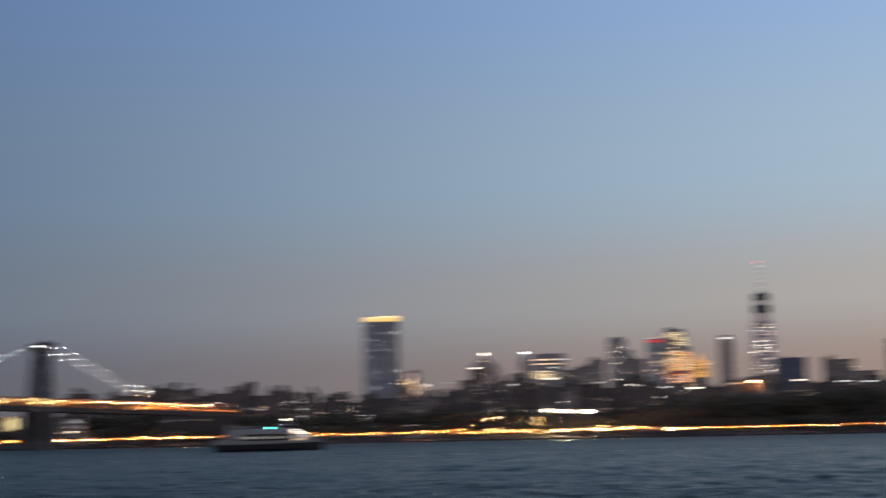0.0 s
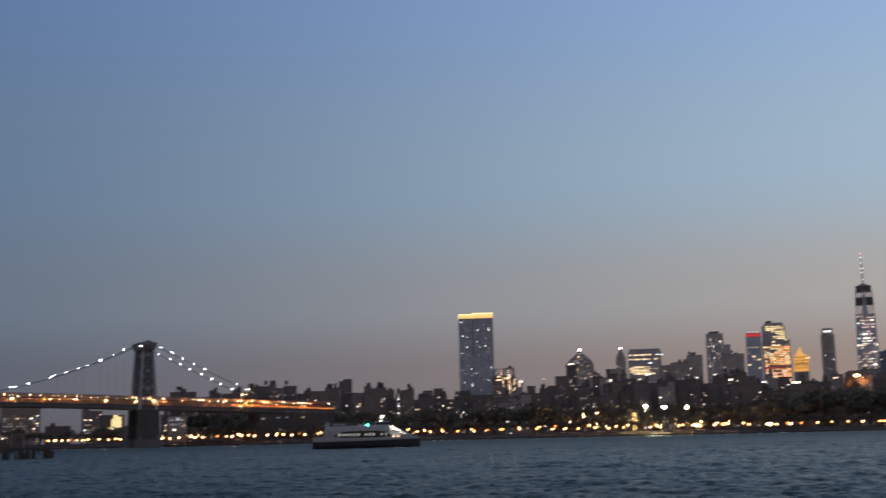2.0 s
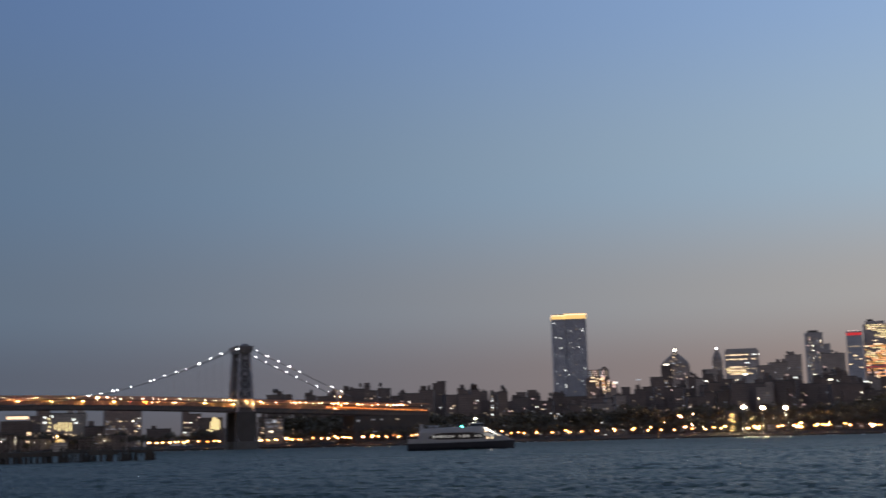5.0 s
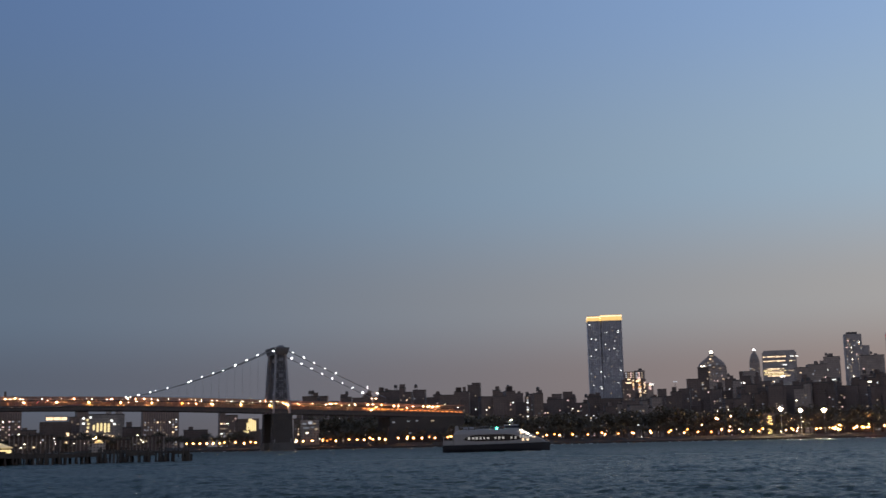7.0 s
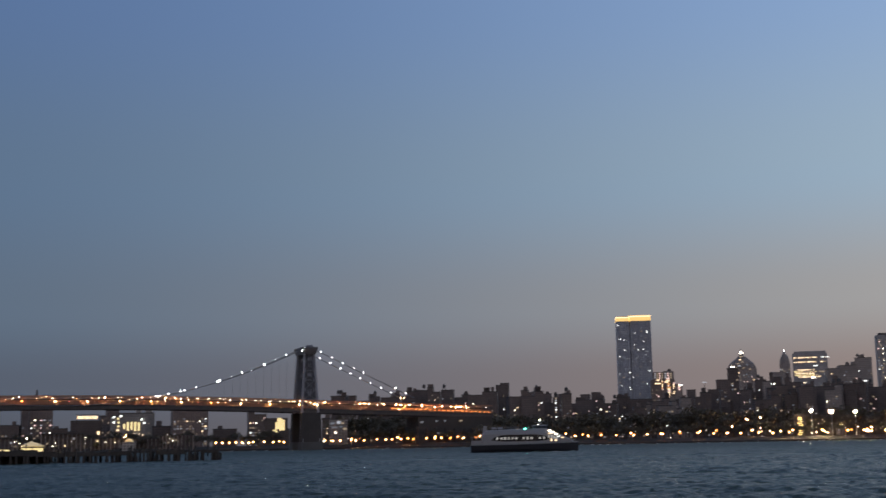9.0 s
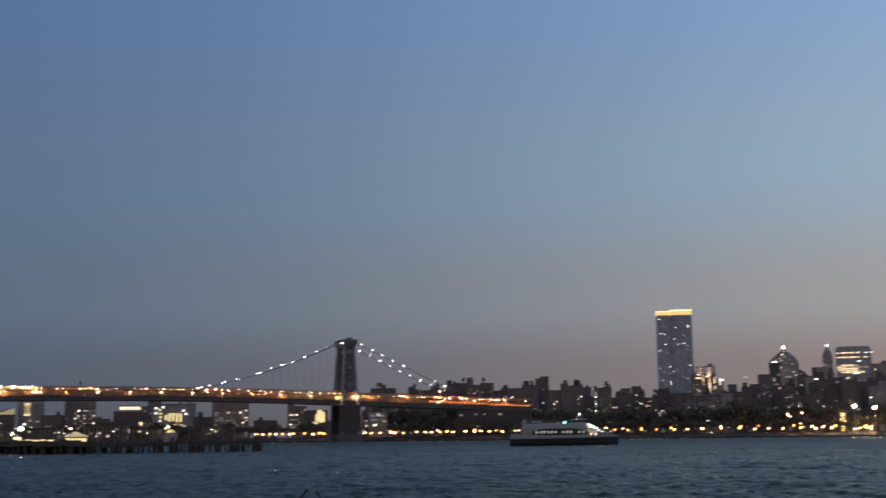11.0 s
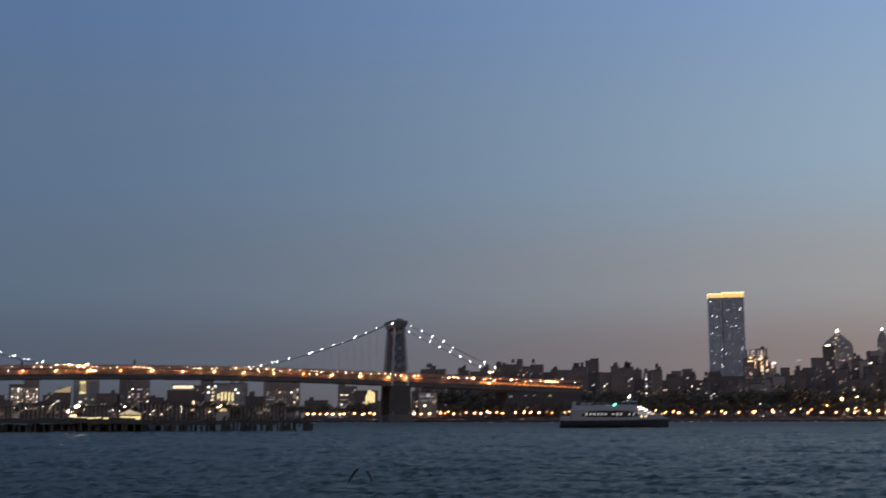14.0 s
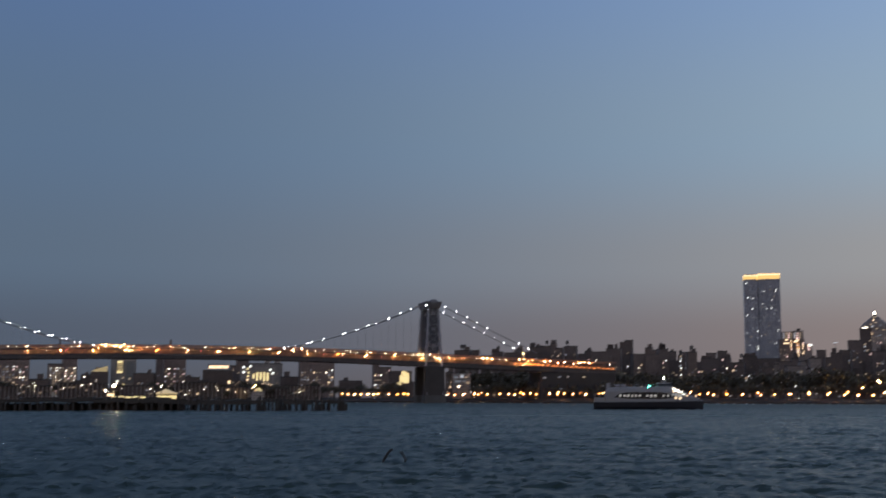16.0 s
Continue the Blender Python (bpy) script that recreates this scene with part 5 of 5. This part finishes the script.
def landing():
    t = thing("ferry_landing", polar(-20.5, 312, 0.0), "floating ferry landing with a lit yellow tent", "landing stage")
    part("pontoon", bm_box(-11, 9, -3, 5, -0.5, 2.6), "seawall", t, "stained concrete pontoon")
    bm = bmesh.new()
    prism(bm, [(1.8, -2.5), (7.0, -2.5), (7.0, 4), (1.8, 4)], 3.9, 4.1)
    v = [bm.verts.new(c) for c in ((1.6, -2.7, 4.1), (7.2, -2.7, 4.1), (7.2, 4.2, 4.1), (1.6, 4.2, 4.1), (4.2, 0.6, 5.3))]
    for i in range(4):
        bm.faces.new((v[i], v[(i + 1) % 4], v[4]))
    part("tent_roof", bm, "tent", t, "glowing fabric tent roof")
    for x in (1.8, 4.4, 7.0):
        bm = bmesh.new()
        rod(bm, (x, -2.5, 2.5), (x, -2.5, 4.0), 0.08)
        part("tent_post", bm, "darksteel", t)
    pane(t, 4.4, -1.5, 3.2, 4.8, 0.8, "yellow_lit", "lit_curtain", 0.2)
    for i in range(5):
        pane(t, -8.2 + i * 1.7, -3.1, 3.1 + 0.1 * (i % 2), 1.2 + 0.2 * (i % 3), 0.4, "yellow_lit", "lit_panel", 0.2)
    pane(t, -9.0, -3.1, 3.7, 1.6, 0.6, "warm", "lit_panel", 0.2)
    for x, z in ((-8.2, 6.0), (-10.2, 4.6), (3.0, 5.9)):
        bm = bmesh.new()
        rod(bm, (x, -2.8, 2.5), (x, -2.8, z), 0.07)
        post = part("lamp_post", bm, "darksteel", t)
        globe(post, x, -3.1, z, 0.26 if z > 5.95 else 0.16, "dock_lamp" if z > 5.95 else "cool_lamp", "lamp")


landing()


def lit_office():
    b = thing("lit_office", polar(-15.55, 1500, 2.0), "office building with glowing yellow window bays", "building")
    part("wall", bm_box(-22, 20, 0, 18, -1, 40), "pale", b)
    rng = random.Random(61)
    for i, hh in enumerate((6, 10, 9, 11, 10)):
        pane(b, -6 + i * 4.2, -0.1, 29 + rng.uniform(-1, 1), 2.3, hh, "yellow_lit", "tall_window")
    for i in range(6):
        pane(b, -13 + rng.uniform(-1, 1), -0.1, 16 + i * 4.4, 2.4, rng.uniform(2.0, 3.0), rng.choice(("warm", "yellow_lit")))
    for i in range(5):
        pane(b, 2 + i * 3.4, -0.1, 20 + rng.uniform(-2, 2), 1.8, 1.5, rng.choice(("warm", "dim")))
    for x, z in ((-18, 34), (-18, 40), (14, 37), (17, 33), (-10, 41)):
        pane(b, x, -0.1, z, 2.6, 2.2, "cool")
    c = thing("terrace_building", polar(-17.35, 1520, 2.0), "brown building with a long lit roof terrace", "building")
    part("wall", bm_box(-20, 16, 0, 18, -1, 37), "low", c)
    part("terrace_roof", bm_box(-14, 12, -2, 10, 43.6, 44.2), "grey", c)
    for x in (-13, -4.5, 4, 11):
        part("terrace_post", bm_box(x - 0.3, x + 0.3, -1.6, -1.0, 37, 43.6), "darksteel", c)
    for i in range(5):
        pane(c, -10.5 + i * 4.9, 0.4, 40.6, 4.6, 3.4, "warm", "lit_front", 0.5)
    pane(c, 12, -0.2, 22, 3, 4, "warm")
    e = thing("wedge_roof_house", polar(-22.68, 1490, 2.0), "brown building with a slanting lit glass roof", "building")
    part("wall", bm_box(-9.5, 9.5, 0, 16, -1, 33), "low", e)
    bm = bmesh.new()
    lo = [bm.verts.new(q) for q in ((-9, -0.3, 33), (9, -0.3, 33), (9, 6, 33), (-9, 6, 33))]
    hi = [bm.verts.new(q) for q in ((-7, -0.3, 35), (9, -0.3, 40), (9, 6, 40), (-7, 6, 35))]
    for i in range(4):
        bm.faces.new((lo[i], lo[(i + 1) % 4], hi[(i + 1) % 4], hi[i]))
    bm.faces.new(hi)
    bm.faces.new(lo[::-1])
    part("lit_roof", bm, "tent", e, "slanting pale lit glass roof")
    g = thing("panel_tower", polar(-21.7, 1500, 2.0), "grey tower with a pale lit stair front", "building")
    part("wall", bm_box(-7, 14, 0, 16, -1, 46), "pale", g)
    part("pale_strip", bm_box(5, 14, -0.6, 0.0, 20, 46), "promenade", g, "pale concrete strip")
    for i in range(5):
        pane(g, -2.6 + 0.4 * (i % 2), -0.2, 33 + i * 3.0, 6.4, 2.4, rng.choice(("tent", "tent", "yellow_lit")), "lit_panel", 0.5)
    for x, z, m in ((-5, 22, "cool"), (2, 18, "yellow_lit"), (6, 14, "cool"), (1, 26, "dim"), (9, 25, "dim")):
        pane(g, x, -0.7, z, 2.6, 1.8, m)
    k = thing("stair_block", polar(4.08, 1600, 2.0), "slim dark tower with a lit stair column", "building")
    part("wall", bm_box(-4, 4, 0, 12, -1, 60), "brick", k)
    part("roof_house", bm_box(-2.5, 1.5, 2, 8, 60, 66), "roof", k)
    for i in range(11):
        if i % 4 != 3:
            pane(k, -0.5 + 0.3 * (i % 2), -0.2, 28 + i * 3.0, 2.2, 1.6, ("dimcool", "dim", "cool")[i % 3])
    n = thing("pale_front_house", polar(-6.1, 1345, 4.0), "pale waterfront building with dim lit glass front", "building")
    part("wall", bm_box(-10, 10, 0, 14, -2, 28), "pale", n)
    for x, z, w, h, m in ((-6, 24, 5, 2.2, "faint"), (0.5, 25, 4, 3.0, "dimcool"), (5, 24, 3, 1.6, "dim"), (-4, 19.5, 7, 1.8, "faint"), (3, 20, 3, 1.4, "faint"), (7, 18, 3, 2.4, "dim")):
        pane(n, x, -0.2, z, w, h, m)
    pane(n, -3, -0.3, 14, 2.4, 1.2, "bright")
    d = thing("lit_sign_building", polar(-8.9, 1480, 2.0), "building with a bright yellow lit corner", "building")
    part("wall", bm_box(-16, 12, 0, 16, -1, 36), "low", d)
    for i, (z, h) in enumerate(((26.5, 9), (29.5, 13), (28.5, 15), (28, 13), (27.5, 12))):
        pane(d, -1.4 + i * 2.25, -0.2, z, 1.95, h, "yellow_lit", "lit_panel", 0.6)
    for x, z, w in ((-4.2, 21.0, 3.2), (-1.2, 20.2, 2.6)):
        pane(d, x, -0.2, z, w, 1.8, "yellow_lit", "lit_panel", 0.6)


lit_office()


def waterfront_row():
    """Low buildings with columns that line the bank beyond the pier."""
    rng = random.Random(83)
    for az, w, h, mat in ((-18.4, 46, 18, "low"), (-16.6, 30, 13, "brick"), (-15.0, 40, 12, "low"), (-13.4, 34, 15, "brick"), (-21.2, 44, 14, "brick"), (-23.4, 50, 16, "low"), (-25.8, 52, 13, "brick")):
        b = thing("waterfront_shed", polar(az, 1362, 3.0, rng.uniform(-4, 4)), "low dark brick waterfront building with stone columns", "building", "waterfront sheds")
        part("wall", bm_box(-w / 2, w / 2, 1.5, 14, -1, h), mat, b)
        part("roof", bm_box(-w / 2 - 0.6, w / 2 + 0.6, -0.6, 14.6, h, h + 1.0), "roof", b)
        n = int(w / 4.2)
        for i in range(n + 1):
            x = -w / 2 + 0.8 + i * (w - 1.6) / n
            part("column", bm_box(x - 0.5, x + 0.5, 0, 1.5, -1, h), "stone", b)
            if rng.random() < 0.3:
                pane(b, min(x + 2, w / 2 - 1), 1.4, rng.uniform(4, h - 2), 1.6, 1.6, rng.choice(("dim", "dimcool", "warm", "dim")), "window")
    # a tree crown lit by its lamp, simplified to a glowing dome
    t = thing("lit_tent", polar(-15.55, 1352, 12.0), "pale glowing dome standing in for a lamp-lit tree crown", "tent")
    bm = bmesh.new()
    bmesh.ops.create_uvsphere(bm, u_segments=14, v_segments=8, radius=1.0)
    bmesh.ops.scale(bm, vec=(4.6, 3.5, 3.4), verts=bm.verts)
    part("canopy", bm, "tent", t, "glowing pale dome in place of lit foliage", True)
    part("terrace", bm_box(-7, 7, -4, 6, -10, -0.2), "pale", t, "pale block added to carry the dome")
    globe(t, -3.2, -3.6, 6.0, 0.5, "yellow", "lamp")


waterfront_row()


def park_lamps(az, dist, h, rows):
    rng = random.Random(int(az * 10) + 700)
    for _ in range(rows):
        z = rng.uniform(h * 0.45, h)
        t = thing("path_lamp", polar(az + rng.uniform(-0.45, 0.45), dist, 2.0), "tall park lamp with a bright yellow head", "lamp", "park lamps")
        bm = bmesh.new()
        rod(bm, (0, 0, -0.4), (0, 0, z), 0.14, 0.09)
        part("pole", bm, "darksteel", t)
        globe(t, 0, 0, z + 0.3, rng.uniform(0.24, 0.42) * (1.45 if az > 10 else 1.0), rng.choice(("yellow", "cool_lamp", "peach", "amber") if az > -10 else ("cool_lamp", "cool_lamp", "bright")), "lamp_head")


for az, dist, h, rows in ((12.2, 1355, 17, 3), (13.0, 1352, 24, 6), (13.7, 1362, 20, 4), (14.3, 1358, 16, 2), (16.6, 1362, 14, 2), (18.3, 1358, 15, 3), (19.6, 1380, 20, 2), (21.0, 1356, 10, 3), (17.7, 1366, 12, 5), (16.0, 1368, 12, 4), (18.9, 1362, 16, 4), (22.3, 1362, 8, 2),
                            (-25.6, 1350, 20, 5), (-24.4, 1358, 26, 6), (-23.2, 1352, 24, 6), (-22.0, 1360, 18, 4), (-20.6, 1356, 14, 3), (-18.9, 1352, 12, 3), (-17.6, 1360, 20, 4), (-16.2, 1356, 16, 3), (-13.6, 1358, 18, 3)):
    park_lamps(az, dist, h, rows)


def roof_lights(az, dist, z, w, mat):
    t = thing("rooftop_light", polar(az, dist, 0.0), "bright light bar on a dark rooftop post", "light")
    bm = bmesh.new()
    rod(bm, (0, 0.5, 2.0), (0, 0.5, z), 0.25)
    part("pole", bm, "darksteel", t)
    pane(t, 0, 0, z, w, 1.3, mat, "lamp", 0.6)


for az, z, w, mat in ((20.9, 62, 6, "cool"), (22.3, 60, 9, "bright"), (24.0, 64, 6, "warm"), (24.9, 66, 5, "amber"), (26.9, 66, 6, "bright"),
                      (28.8, 63, 9, "cool"), (29.9, 62, 9, "cool"), (19.4, 66, 4, "bright"), (17.9, 70, 4, "cool"), (15.7, 76, 5, "bright"), (10.9, 74, 5, "dimcool")):
    roof_lights(az, 1560, z, w, mat)
